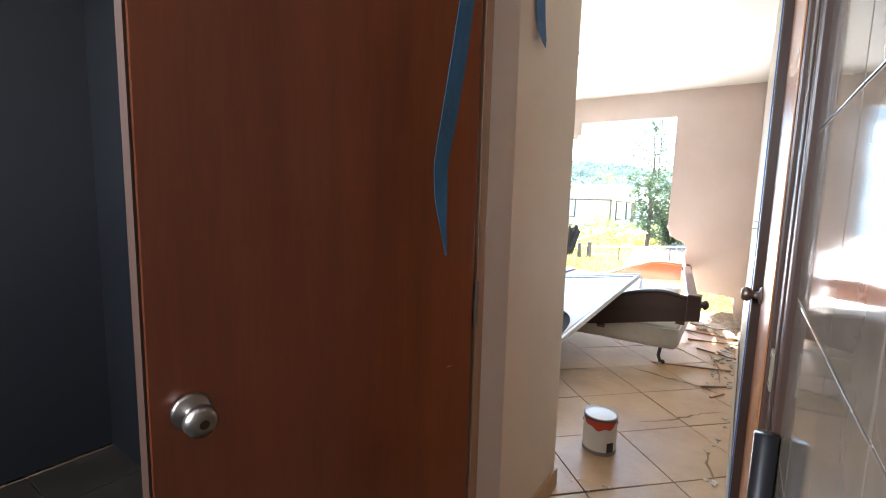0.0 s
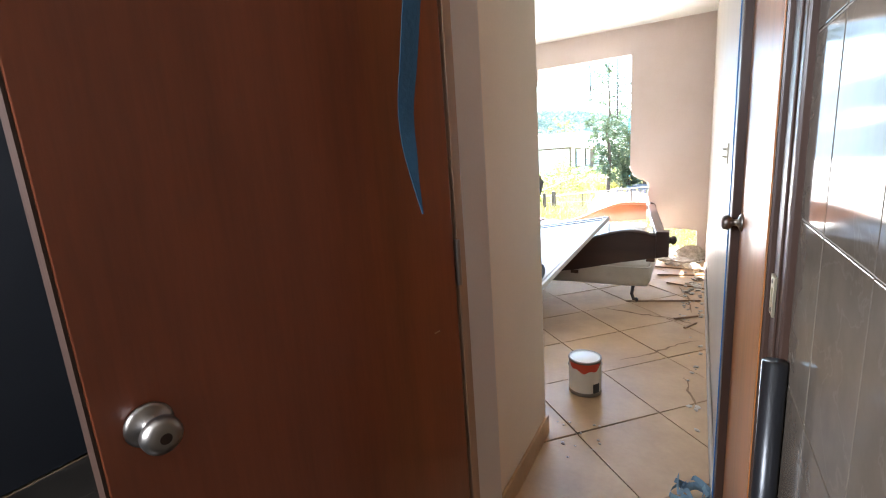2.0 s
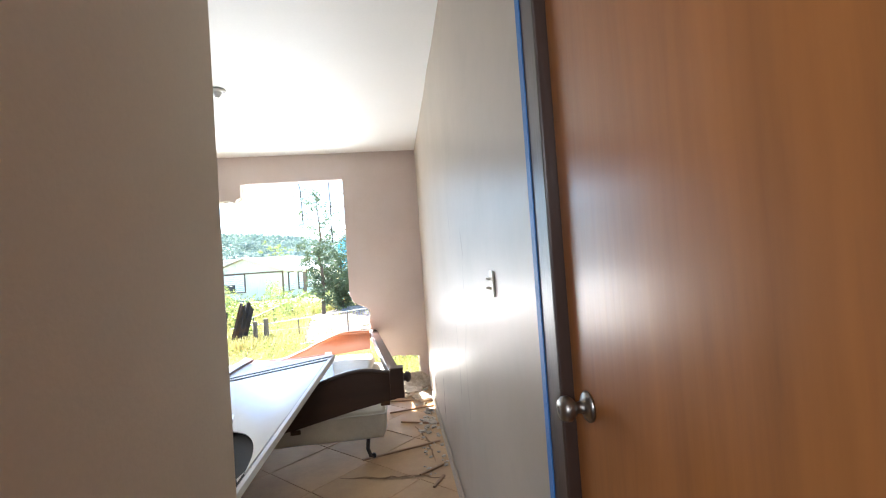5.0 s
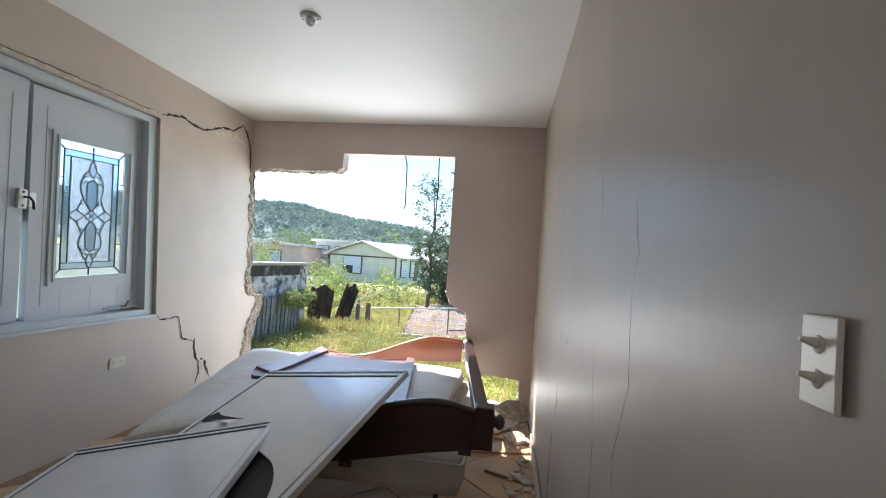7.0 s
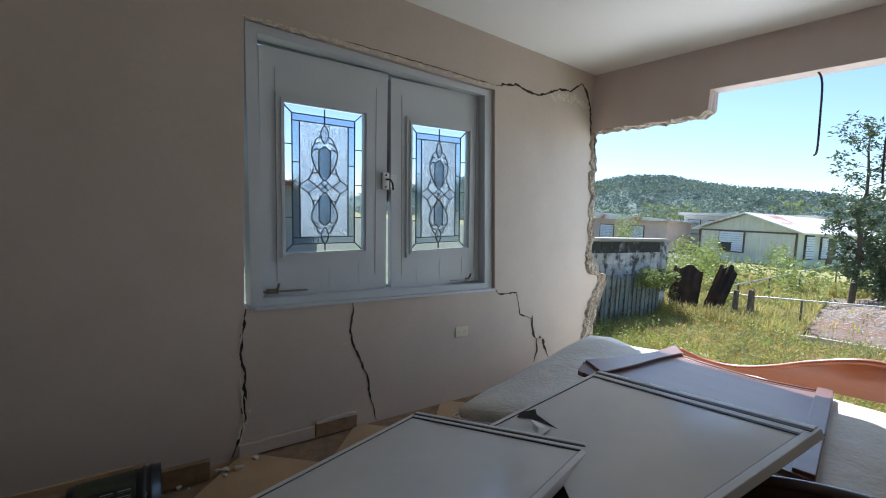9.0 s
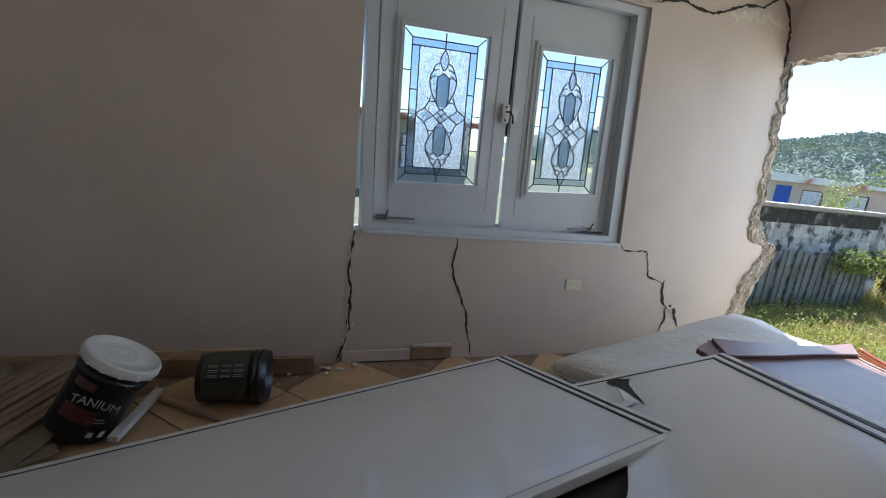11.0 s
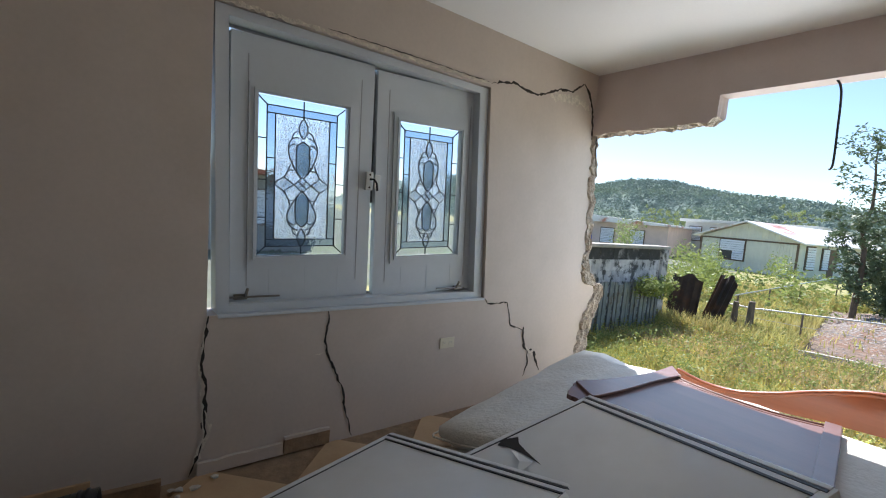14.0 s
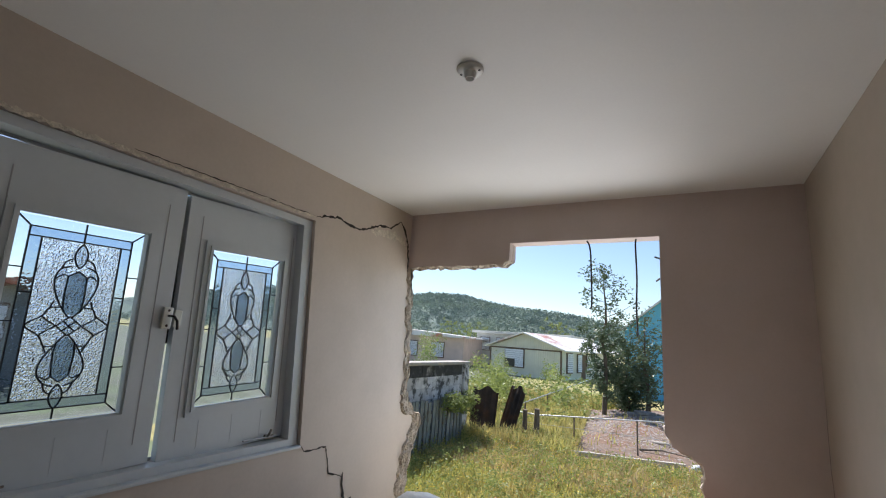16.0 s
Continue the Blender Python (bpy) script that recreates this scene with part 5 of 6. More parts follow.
# rusty sheets and stumps
def leaning_sheet(at, w, h, rot, m, label):
    root = thing("scrap_sheet", label, "scrap sheet", at, rot)
    bm = bmesh.new()
    n = 12
    vs = [[bm.verts.new((w * (i / n - 0.5), 0.018 * math.sin(i * 1.9), h * (j / 4) * (1 - 0.06 * math.sin(i * 0.7) * (j == 4)))) for j in range(5)] for i in range(n + 1)]
    for i in range(n):
        for j in range(4):
            bm.faces.new((vs[i][j], vs[i + 1][j], vs[i + 1][j + 1], vs[i][j + 1]))
    bmesh.ops.solidify(bm, geom=bm.faces[:], thickness=0.012)
    part("sheet", bm, m, root)
    part("batten", box(-w / 2, -w / 2 + 0.05, 0.02, 0.06, 0, h, 0.004), M_POST, root)


leaning_sheet((-4.55, 6.15, GZ), 0.55, 0.95, (-6, 4, 15), M_RUST, "dark rusty sheet leaning at the fence end")
leaning_sheet((-4.1, 6.35, GZ), 0.42, 1.05, (-10, 12, -20), M_RUST, "tall dark rusty sheet tilted beside another")
for x, y, h, r in ((-3.72, 6.5, 0.62, 0.06), (-3.48, 6.55, 0.66, 0.07)):
    st = thing("wooden_stump", "weathered grey fence stump standing in grass", "post", (x, y, GZ - 0.03))
    part("stump", tube([(0, 0, 0), (0.01, 0.01, h * 0.5), (0.02, -0.01, h)], r, 10, taper=0.75), M_POST, st)

# pipe fence
pf = thing("pipe_fence", "thin galvanised pipe fence across the yard", "fence", (0, 6.75, 0))
part("rail", tube([(-4.09, 0, -0.01), (-3.45, 0.02, -0.02), (-3.35, 0.02, -0.005), (-2.2, 0.05, 0.08), (-1.2, 0.1, 0.155), (0.2, 0.15, 0.20), (2.0, 0.2, 0.22)], 0.014, 8), M_PIPE, pf)
for x, top in ((-4.05, 0.0), (-2.75, 0.03), (-1.55, 0.13), (0.3, 0.20)):
    part("post", tube([(x, 0.03, GZ - 0.1), (x, 0.03, top)], 0.016, 8), M_POST, pf)
part("wire", tube([(-3.85, 0, -0.2), (-2.2, 0.05, -0.17), (0.2, 0.15, -0.15)], 0.004, 5), M_PIPE, pf)
pf2 = thing("pipe_fence", "galvanised pipe fence running back to the house", "fence", (0, 0, 0))
part("rail", tube([(-4.33, 8.2, 0.0), (-4.2, 11.5, 0.13), (-4.09, 16, 0.295)], 0.016, 8), M_PIPE, pf2)
for x, y, z in ((-4.32, 8.4, 0.01), (-4.25, 10.2, 0.08), (-4.17, 12.4, 0.16), (-4.09, 16, 0.29)):
    part("post", tube([(x, y, GZ - 0.1), (x, y, z)], 0.02, 8), M_POST, pf2)


# pale edging along the gravel, a dead branch, a white pipe end and dark slabs under the tree
edging = thing("garden_edging", "pale concrete edging strip between grass and gravel", "edging", (-3.05, 5.78, GZ))
for k in range(4):
    part("edging_block", box(0, 0.585, -0.04, 0.04, -0.05, 0.07, 0.006, m=pose(0.6 * k * math.cos(0.25), 0.6 * k * math.sin(0.25), 0.005 * (k % 2), 0, 0, 14.3)), M_CAP, edging)
br_ = thing("dead_branch", "bleached dead branch lying on the gravel", "branch", (-1.35, 7.9, GZ + 0.08))
part("limb", tube([(0, 0, 0.03), (0.25, -0.15, 0.06), (0.5, -0.2, 0.02), (0.8, -0.5, 0.03)], 0.03, 8, taper=0.5), M_CAP, br_)
part("limb", tube([(-0.2, -0.8, -0.02), (0.2, -0.75, 0.02), (0.7, -0.9, 0.0)], 0.02, 8, taper=0.5), M_POST, br_)
tagged(link("white_pipe_end", lathe([(0.0, 0.0), (0.05, 0.0), (0.055, 0.01), (0.055, 0.16), (0.045, 0.16), (0.04, 0.02), (0.0, 0.02)], 20, m=pose(-0.62, 5.95, GZ + 0.1, 70, 0, 60)), M_LOUV, smooth=True), "short white plastic pipe end on the ground", "pipe")
for x, y, z, a_, w_ in ((-1.95, 11.0, 0.0, 10, 0.5), (-1.55, 10.9, 0.0, -14, 0.45), (-1.75, 10.95, 0.075, 30, 0.42)):
    tagged(link("stone_slab", box(-w_ / 2, w_ / 2, -0.2, 0.2, 0, 0.07, 0.012, m=pose(x, y, ground_z(x, y) + z, 0, 0, a_)), M_MORT), "dark flat stone slab under the tree", "slab", "stone slabs")

# ---- houses ----
def louvre_window(parent, x0, x1, z0, z1, y, face=-1, shut=0.0):
    w = new("window")
    w.parent = parent
    part("window_frame", box(x0 - 0.06, x1 + 0.06, y + face * 0.05, y, z0 - 0.06, z1 + 0.06, 0.005), M_TRIM, w)
    part("dark_opening", box(x0, x1, y + face * 0.056, y + face * 0.0505, z0, z1), M_GLASSD, w)
    n = 9
    for k in range(n):
        z = z0 + (z1 - z0) * (k + 0.5) / n
        part("slat", box((x0 + (x1 - x0) * (shut if k < 4 else 0)), x1, -0.012, 0.012, -0.055, 0.055, m=pose(0, y + face * 0.085, z, 25 * face if k < 4 else 8 * face, 0, 0)), M_LOUV, w)
    return w


hs = thing("bungalow", "pale green-beige wooden bungalow with a low gable roof", "house", (-7.45, 25.0, GZ - 0.45), (0, 0, -8))
W_, D_, E_, R_ = 5.05, 11.0, 2.22, 3.12
bm = prism([(-W_, 0), (0, 0), (0, E_), (-W_ / 2, R_), (-W_, E_)], lambda u, v, w: (u, w, v), D_)
part("wall", bm, M_HOUSE, hs)
for k in range(34):
    u = -W_ + 0.075 + k * 0.15
    h = E_ - 0.12
    part("siding_board", box(u - 0.068, u + 0.068, -0.022, -0.001, 0.02, h), M_HOUSE, hs)
    h2 = E_ + (R_ - E_) * (1 - abs(u + W_ / 2) / (W_ / 2)) - 0.03
    if h2 > E_ + 0.06:
        part("siding_board", box(u - 0.068, u + 0.068, -0.022, -0.001, E_, h2), M_HOUSE, hs)
part("trim", box(-W_, 0, -0.05, -0.0225, E_ - 0.1, E_ - 0.02), M_TRIM, hs)
for u in (-W_, -0.1):
    part("trim", box(u, u + 0.1, -0.05, -0.0225, 0, E_ - 0.1), M_TRIM, hs)
for s in (1, -1):
    bm = prism([(-W_ / 2, R_ + 0.02), (-W_ / 2 + s * (W_ / 2 + 0.35), E_ - 0.06), (-W_ / 2 + s * (W_ / 2 + 0.35), E_ + 0.01), (-W_ / 2, R_ + 0.10)], lambda u, v, w: (u, w, v), D_ + 0.6)
    roof = part("roof", bm, M_ROOF, hs)
    roof.location = (0, -0.35, 0)
louvre_window(hs, -3.85, -2.55, 1.0, 2.1, -0.022, shut=0.55)
for y, z0, z1, w in ((0.9, 0.9, 2.05, 0.9), (2.6, 0.9, 2.0, 0.7), (4.4, 0.9, 2.05, 0.8)):
    wn = louvre_window(hs, -w / 2, w / 2, z0, z1, 0.0)
    wn.matrix_local = pose(0.0, y + 0.3, 0, 0, 0, 90)
part("door", box(0.0, 0.05, 3.4, 4.1, 0.1, 2.0), M_TRIM, hs)
nb = thing("neighbour_house", "pale neighbouring house with a reddish roof edge", "house", (-16.0, -3.0, GZ))
part("wall", box(-5, 0, -7, 6, 0, 2.5), M_NEIGH, nb)
part("roof", box(-5.4, 0.5, -7.4, 6.4, 2.5, 2.68, 0.02), M_TERRA, nb)
for k in range(4):
    wn = louvre_window(nb, -0.6, 0.6, 0.9, 2.0, 0.0)
    wn.matrix_local = pose(0.0, -5.5 + 3.2 * k, 0, 0, 0, 90)
# building behind it, and the pink house
wb = thing("white_building", "white flat-roofed concrete building behind the bungalow", "house", (-15.5, 36, GZ))
part("wall", box(-2.6, 6.0, 0, 9, 0, 2.8), M_WBLD, wb)
part("roof", box(-2.9, 6.3, -0.5, 9.3, 2.8, 3.02, 0.02), M_WBLD, wb)
for k in range(5):
    louvre_window(wb, -2.2 + k * 1.6, -1.3 + k * 1.6, 1.3, 2.4, -0.001)
pk = thing("pink_house", "faded pink stucco house with a white roof edge", "house", (-20.1, 28.0, GZ - 0.42), (0, 0, 12))
part("wall", box(-9, 4.2, 0, 8, 0, 2.55), M_PINK, pk)
bm = prism([(-9.4, 2.55), (4.8, 2.55), (4.8, 2.66), (-2, 3.1), (-9.4, 3.1)], lambda u, v, w: (u, w - 0.6, v), 9)
part("roof", bm, M_ROOF, pk)
louvre_window(pk, 1.6, 2.6, 1.0, 2.1, 0.0)
louvre_window(pk, -0.6, 0.4, 1.0, 2.1, 0.0)
part("door", box(-2.2, -1.3, -0.05, 0.0, 0.9, 2.3), M_BLUE, pk, "bright blue shutter")
tq = thing("turquoise_house", "bright turquoise boarded house behind the tree", "house", (-2.04, 17.0, GZ), (0, 0, 4))
part("wall", prism([(-0.9, 0), (5, 0), (5, 5.3), (2.0, 5.3), (-0.9, 2.86)], lambda u, v, w: (u, w, v), 7), M_TURQ, tq)
for k in range(19):
    z = 0.1 + 0.14 * k
    part("siding_board", box(-0.9, 5, -0.02, -0.001, z, z + 0.125), M_TURQ, tq)
part("roof", prism([(-1.15, 2.66), (2.0, 5.32), (2.0, 5.40), (-1.15, 2.74)], lambda u, v, w: (u, w - 0.3, v), 7.6), M_ROOF, tq)


# ---- trees ----
def tree(at, height, width, m, label, rnd, dens=1.0, base=0.12):
    root = thing("tree", label, "tree", at)
    bm = bmesh.new()
    pts = [Vector((0, 0, -0.1))]
    for k in range(1, 9):
        pts.append(Vector((rnd.uniform(-0.06, 0.06), rnd.uniform(-0.06, 0.06), height * k / 8 * 0.95)))
    tube(pts, 0.075, 8, bm, 0.15)
    spots = []
    for k in range(34):
        f = base + (0.97 - base) * (k / 33)
        i = min(7, int(f * 8))
        p = pts[i].lerp(pts[i + 1], f * 8 - i)
        r = width * (0.35 + 0.75 * math.sin(math.pi * min(1, (1 - f) * 0.85 + 0.12))) * rnd.uniform(0.45, 1.05)
        a = k * 2.4 + rnd.uniform(-0.5, 0.5)
        q = p + Vector((math.cos(a) * r, math.sin(a) * r, r * rnd.uniform(0.3, 0.9)))
        mid = p.lerp(q, 0.5) + Vector((0, 0, -0.05))
        tube([p, mid, q], 0.02 * (1.2 - f), 5, bm, 0.3)
        n = int((34 if f > 0.55 else 80) * dens)
        spots += [(*q, 0.17 + 0.1 * rnd.random(), n), (*mid, 0.16, int(n * 0.6))]
    part("trunk", bm, M_BARK, root)
    crown = leafy("crown", spots, 0.055, m, rnd, "", "")
    crown.parent = root


g2 = random.Random(5)
tree((-2.85, 11.2, GZ + 0.1), 4.5, 0.72, M_LEAF, "slender dark-leaved tree with an airy crown", g2, 1.5)
tree((-1.75, 11.6, GZ + 0.1), 3.0, 0.6, M_LEAF, "dense dark green tree beside the turquoise house", g2, 0.8)
tree((-2.3, 12.0, GZ + 0.1), 2.1, 0.7, M_LEAF, "bushy dark tree at the dirt patch", g2, 1.8, 0.03)
for x, y, h, w in ((-22, 44, 3.6, 1.6), (-27, 48, 4.2, 2.0), (-13.5, 47, 4.6, 1.8)):
    tree((x, y, GZ), h, w, M_LEAF2, "far green tree behind the houses", g2, 2.2, 0.2)

# ---- wooded hill ----
bm = bmesh.new()
ridge = [(-520, 40), (-400, 44), (-300, 40), (-255, 36), (-215, 35), (-190, 37), (-160, 36.5), (-140, 34), (-112, 28.5), (-80, 24.5), (-45, 19), (0, 12), (60, 8), (200, 5)]


def ridge_h(x):
    for (a, ha), (b, hb_) in zip(ridge, ridge[1:]):
        if a <= x <= b:
            return ha + (hb_ - ha) * (x - a) / (b - a)
    return 5


nx, ny = 210, 44
grid = []
for i in range(nx + 1):
    x = -500 + 680 * i / nx
    col = []
    for j in range(ny + 1):
        f = j / ny
        y = 180 + 170 * f
        h = 0.97 * ridge_h(x) * math.sin(math.pi / 2 * min(1, f * 1.15)) ** 1.2
        n = noise.noise(Vector((x * 0.02, y * 0.02, 0))) * 4 * f + noise.noise(Vector((x * 0.16, y * 0.16, 5))) * 2.2 + noise.noise(Vector((x * 0.4, y * 0.4, 8))) * 1.2
        col.append(bm.verts.new((x, y, GZ - 2 + h + n * min(1, f * 3))))
    grid.append(col)
for i in range(nx):
    for j in range(ny):
        bm.faces.new((grid[i][j], grid[i + 1][j], grid[i + 1][j + 1], grid[i][j + 1]))
tagged(link("hill", bm, M_HAZY_HILL), "wooded green hill ridge in the distance", "hill", kind="structure")
hr = random.Random(3)
spots = []
for _ in range(9000):
    x, f = hr.uniform(-400, 40), hr.random() ** 0.8
    y = 180 + 165 * f
    z = GZ - 2 + 0.97 * ridge_h(x) * math.sin(math.pi / 2 * min(1, f * 1.15)) ** 1.2
    spots.append((x, y, z + 1.5 + noise.noise(Vector((x * 0.02, y * 0.02, 0))) * 4 * f, 2.6, 9))
leafy("hill_trees", spots, 0.95, M_HAZY_HILL, hr, "tree crowns covering the far hill", "woods", "stuff")
# wires hanging from the broken lintel
for k, pts in enumerate(([(-1.25, 0.06, 2.17), (-1.22, 0.05, 2.165), (-1.20, 0.07, 2.10), (-1.19, 0.06, 1.9), (-1.185, 0.05, 1.72), (-1.20, 0.06, 1.69)], [(-0.90, 0.06, 2.17), (-0.905, 0.06, 2.12), (-0.90, 0.07, 1.9), (-0.905, 0.07, 1.7), (-0.90, 0.08, 1.52)], [(-0.76, 0.07, 2.03), (-0.79, 0.06, 2.04)], [(-0.76, 0.07, 1.9), (-0.785, 0.07, 1.88)])):
    tagged(link("loose_wire", tube(smooth_curve([tuple(p) for p in pts], 4), 0.006, 6), M_CABLE), "dark electric wire hanging from the lintel", "wire")

# ---- loose things ----
# paint can
can = thing("paint_can", "white gallon paint can with a red label band on the tiles", "paint can", (-0.567, -3.20, 0.0), (0, 0, 20))
part("body", lathe([(0.0, 0.004), (0.079, 0.004), (0.083, 0.0), (0.0835, 0.006), (0.081, 0.01), (0.081, 0.178), (0.0835, 0.182), (0.083, 0.19), (0.076, 0.19)], 40), M_STEEL, can, "grey tin body", True)
part("label", lathe([(0.0815, 0.02), (0.0815, 0.165)], 40), M_LABELW, can, "cream paper label", True)
part("lid", lathe([(0.0755, 0.189), (0.07, 0.184), (0.066, 0.186), (0.0, 0.186)], 40), M_LIDW, can, "white lid", True)
bm = bmesh.new()
prev = None
for k in range(41):
    a = radians(k / 40 * 130 + 200)
    low = 0.172 - 0.038 * math.sin(math.pi * k / 40) ** 0.6 - 0.006 * math.sin(k * 0.45)
    q = [bm.verts.new((0.082 * math.cos(a), 0.082 * math.sin(a), 0.177)), bm.verts.new((0.082 * math.cos(a), 0.082 * math.sin(a), low))]
    if prev:
        bm.faces.new((prev[0], prev[1], q[1], q[0]))
    prev = q
part("paint_drips", bm, M_LABELR, can, "red paint band")
bm = bmesh.new()
for a0, a1, z0, z1 in ((290, 318, 0.02, 0.07), ):
    vs = [[bm.verts.new((0.0822 * math.cos(radians(a)), 0.0822 * math.sin(radians(a)), z)) for z in (z0, z1)] for a in range(a0, a1 + 1, 4)]
    for p, q in zip(vs, vs[1:]):
        bm.faces.new((p[0], q[0], q[1], p[1]))
part("print_block", bm, M_LABELD, can)
for s in (1, -1):
    part("ear", lathe([(0, 0.006), (0.008, 0.004), (0.009, 0)], 12, m=pose(s * 0.081, 0, 0.15, 0, 90 * s, 0)), M_STEEL, can)


# paint pails
def pail(at, rot, label, lid, bands, words=()):
    root = thing("paint_pail", label, "paint pail", at, rot)
    part("body", lathe([(0.0, 0.0), (0.128, 0.0), (0.131, 0.004), (0.142, 0.28), (0.149, 0.282), (0.149, 0.292), (0.143, 0.294), (0.1435, 0.31), (0.150, 0.312), (0.150, 0.322), (0.144, 0.324), (0.145, 0.355), (0.14, 0.355), (0.128, 0.01), (0, 0.01)], 40), M_BUCKET, root, "black plastic body", True)
    if lid:
        ld = part("lid", lathe([(0.158, 0.325), (0.16, 0.33), (0.16, 0.362), (0.156, 0.368), (0.145, 0.368), (0.142, 0.361), (0.06, 0.361), (0.058, 0.363), (0.05, 0.363), (0.048, 0.361), (0.035, 0.361), (0.033, 0.363), (0.026, 0.363), (0.024, 0.361), (0.0, 0.361)], 44), M_LIDW, root, "scuffed white lid", True)
        for k in range(14):
            a = 2 * math.pi * k / 14
            part("lid_tab", box(-0.003, 0.002, -0.008, 0.008, 0.325, 0.345, m=Matrix.Rotation(a, 4, "Z") @ pose(0.161, 0, 0)), M_LIDW, ld)
    for a0, a1, z0, z1, m in bands:
        bm = bmesh.new()
        vs = []
        for a in range(a0, a1 + 1, 5):
            c, s = math.cos(radians(a)), math.sin(radians(a))
            vs.append([bm.verts.new(((0.1318 + 0.0393 * z) * c, (0.1318 + 0.0393 * z) * s, z)) for z in (z0, z1)])
        for p, q in zip(vs, vs[1:]):
            bm.faces.new((p[0], q[0], q[1], p[1]))
        part("label", bm, m, root)
    for text, a, z, size, m in words:
        cu = bpy.data.curves.new("lettering", "FONT")
        cu.body, cu.size, cu.align_x, cu.extrude = text, size, "CENTER", 0.0006
        cu.materials.append(m)
        tx = new("lettering", cu)
        tx.parent = root
        r = 0.136 + 0.0393 * z
        tx.matrix_local = Matrix.Rotation(radians(a), 4, "Z") @ pose(r, 0, z, 90, 0, 90)
    hd = part("handle", tube([(0.148 * math.cos(radians(a)), 0.148 * math.sin(radians(a)) , 0.30 - 0.11 * math.sin(radians(a + 0)) ** 2) if 0 <= a <= 180 else (0, 0, 0) for a in range(0, 181, 12)], 0.0025, 6), M_STEEL, root)
    return root


def stand_pail(p, base, axis, front, size):
    """Sets a pail on its base along an axis, its label turned to front."""
    ez = Vector(axis).normalized()
    ex = Vector(front)
    ex = (ex - ez * ex.dot(ez)).normalized()
    ey = ez.cross(ex)
    p.matrix_world = Matrix(((ex.x, ey.x, ez.x, base[0]), (ex.y, ey.y, ez.y, base[1]), (ex.z, ey.z, ez.z, base[2]), (0, 0, 0, 1))) @ Matrix.Scale(size, 4)


p = pail((0, 0, 0), (0, 0, 0), "black paint pail with a white lid, leaning on debris", True, [(-60, -20, 0.225, 0.262, M_MAROON), (-55, 5, 0.085, 0.15, M_MAROON), (28, 40, 0.03, 0.06, M_LABELW), (8, 20, 0.03, 0.055, M_GREYP), (-10, 26, 0.10, 0.104, M_GREYP), (-10, 20, 0.115, 0.119, M_GREYP)], [("TANIUM", -8, 0.172, 0.05, M_GREYP)])
stand_pail(p, (-2.17, -3.70, 0.04), (-0.05, 0.20, 0.36), (0.9, 0.45, 0.3), 0.84)
p = pail((-2.38, -3.22, 0.147), (0, 0, 0), "black paint pail lying on its side on the floor", False, [(-70, 70, 0.03, 0.26, M_OLIVE), (-20, 25, 0.05, 0.25, M_LABELD)] + [(-14 + 11 * k, -8 + 11 * k, z, z + 0.05, M_GREYP) for k in range(3) for z in (0.06, 0.125, 0.19)], [])
stand_pail(p, (-2.35, -3.32, 0.114), (0.10, 0.99, 0.03), (0.75, 0, 0.65), 0.78)

# skirting and timber behind the fallen door
tagged(link("wood_strip", box(-0.012, 0.012, -0.36, 0.36, -0.05, 0.05, 0.003, m=pose(-2.56, -3.2, 0.05, 0, 12, -3)), M_GROUT), "dark brown board leaning on the wall foot", "board")
tagged(link("wood_strip", box(-0.018, 0.018, -0.17, 0.17, -0.012, 0.012, 0.003, m=pose(-2.25, -3.53, 0.025, 0, 0, 78)), M_PFRAME), "white painted strip beside the paint pail", "strip")
tagged(link("wood_strip", box(-0.008, 0.008, -0.2, 0.2, -0.008, 0.008, 0.002, m=pose(-2.25, -3.33, 0.01, 0, 0, -36)), M_WICKER), "thin wooden stick on the floor", "stick")
# broken skirting and plaster at the wall foot
for y0, y1, h, m, t, label in ((-2.69, -2.31, 0.06, M_WALL_L, 2, "pale broken plaster strip at the wall foot"), (-2.30, -2.06, 0.07, M_GROUT, 0, "dark brown skirting tile at the wall foot"), (-2.30, -2.06, 0.0, M_WALL_L, 0, "thin pale plaster ledge above the skirting")):
    edge_ = ragged([(y0, h or 0.085), (y1, h or 0.085)], 0.006, 0.04, rng)
    z0 = 0.072 if h == 0 else 0.0
    ob = link("skirting_piece", prism([(y1, z0), (y0, z0)] + edge_, lambda u, v, w: (w, u, v), 0.018), m)
    ob.matrix_world = pose(XL + 0.003, 0, 0.001, 0, t, 0)
    tagged(ob, label, "skirting")
# slatted bundles
for k, (x, y, a, n) in enumerate(((-2.25, -3.93, -27, 8), (-2.22, -4.2, -34, 3))):
    bd = thing("slat_bundle", "bundle of tan wooden slats lying on cardboard", "slats", (x, y, 0.07), (0, 6, a))
    if k == 0:
        part("board", box(-0.32, 0.32, -0.24, 0.24, -0.02, -0.008, 0.002), M_CARD, bd)
    for i in range(n):
        part("slat", box(-0.3, 0.3, -0.016, 0.016, -0.006, 0.008, 0.002, m=pose(rng.uniform(-0.02, 0.02), (i - n / 2) * 0.042, 0.004 * (i % 2), 0, 0, rng.uniform(-1.5, 1.5))), M_WICKER, bd)
mesh_mat = thing("garden_mesh", "grey-brown netting roll end lying on the floor", "netting", (-2.12, -4.12, 0.05), (2, 3, -20))
part("sheet", box(-0.28, 0.28, -0.24, 0.24, -0.004, 0.0), M_CARD, mesh_mat)
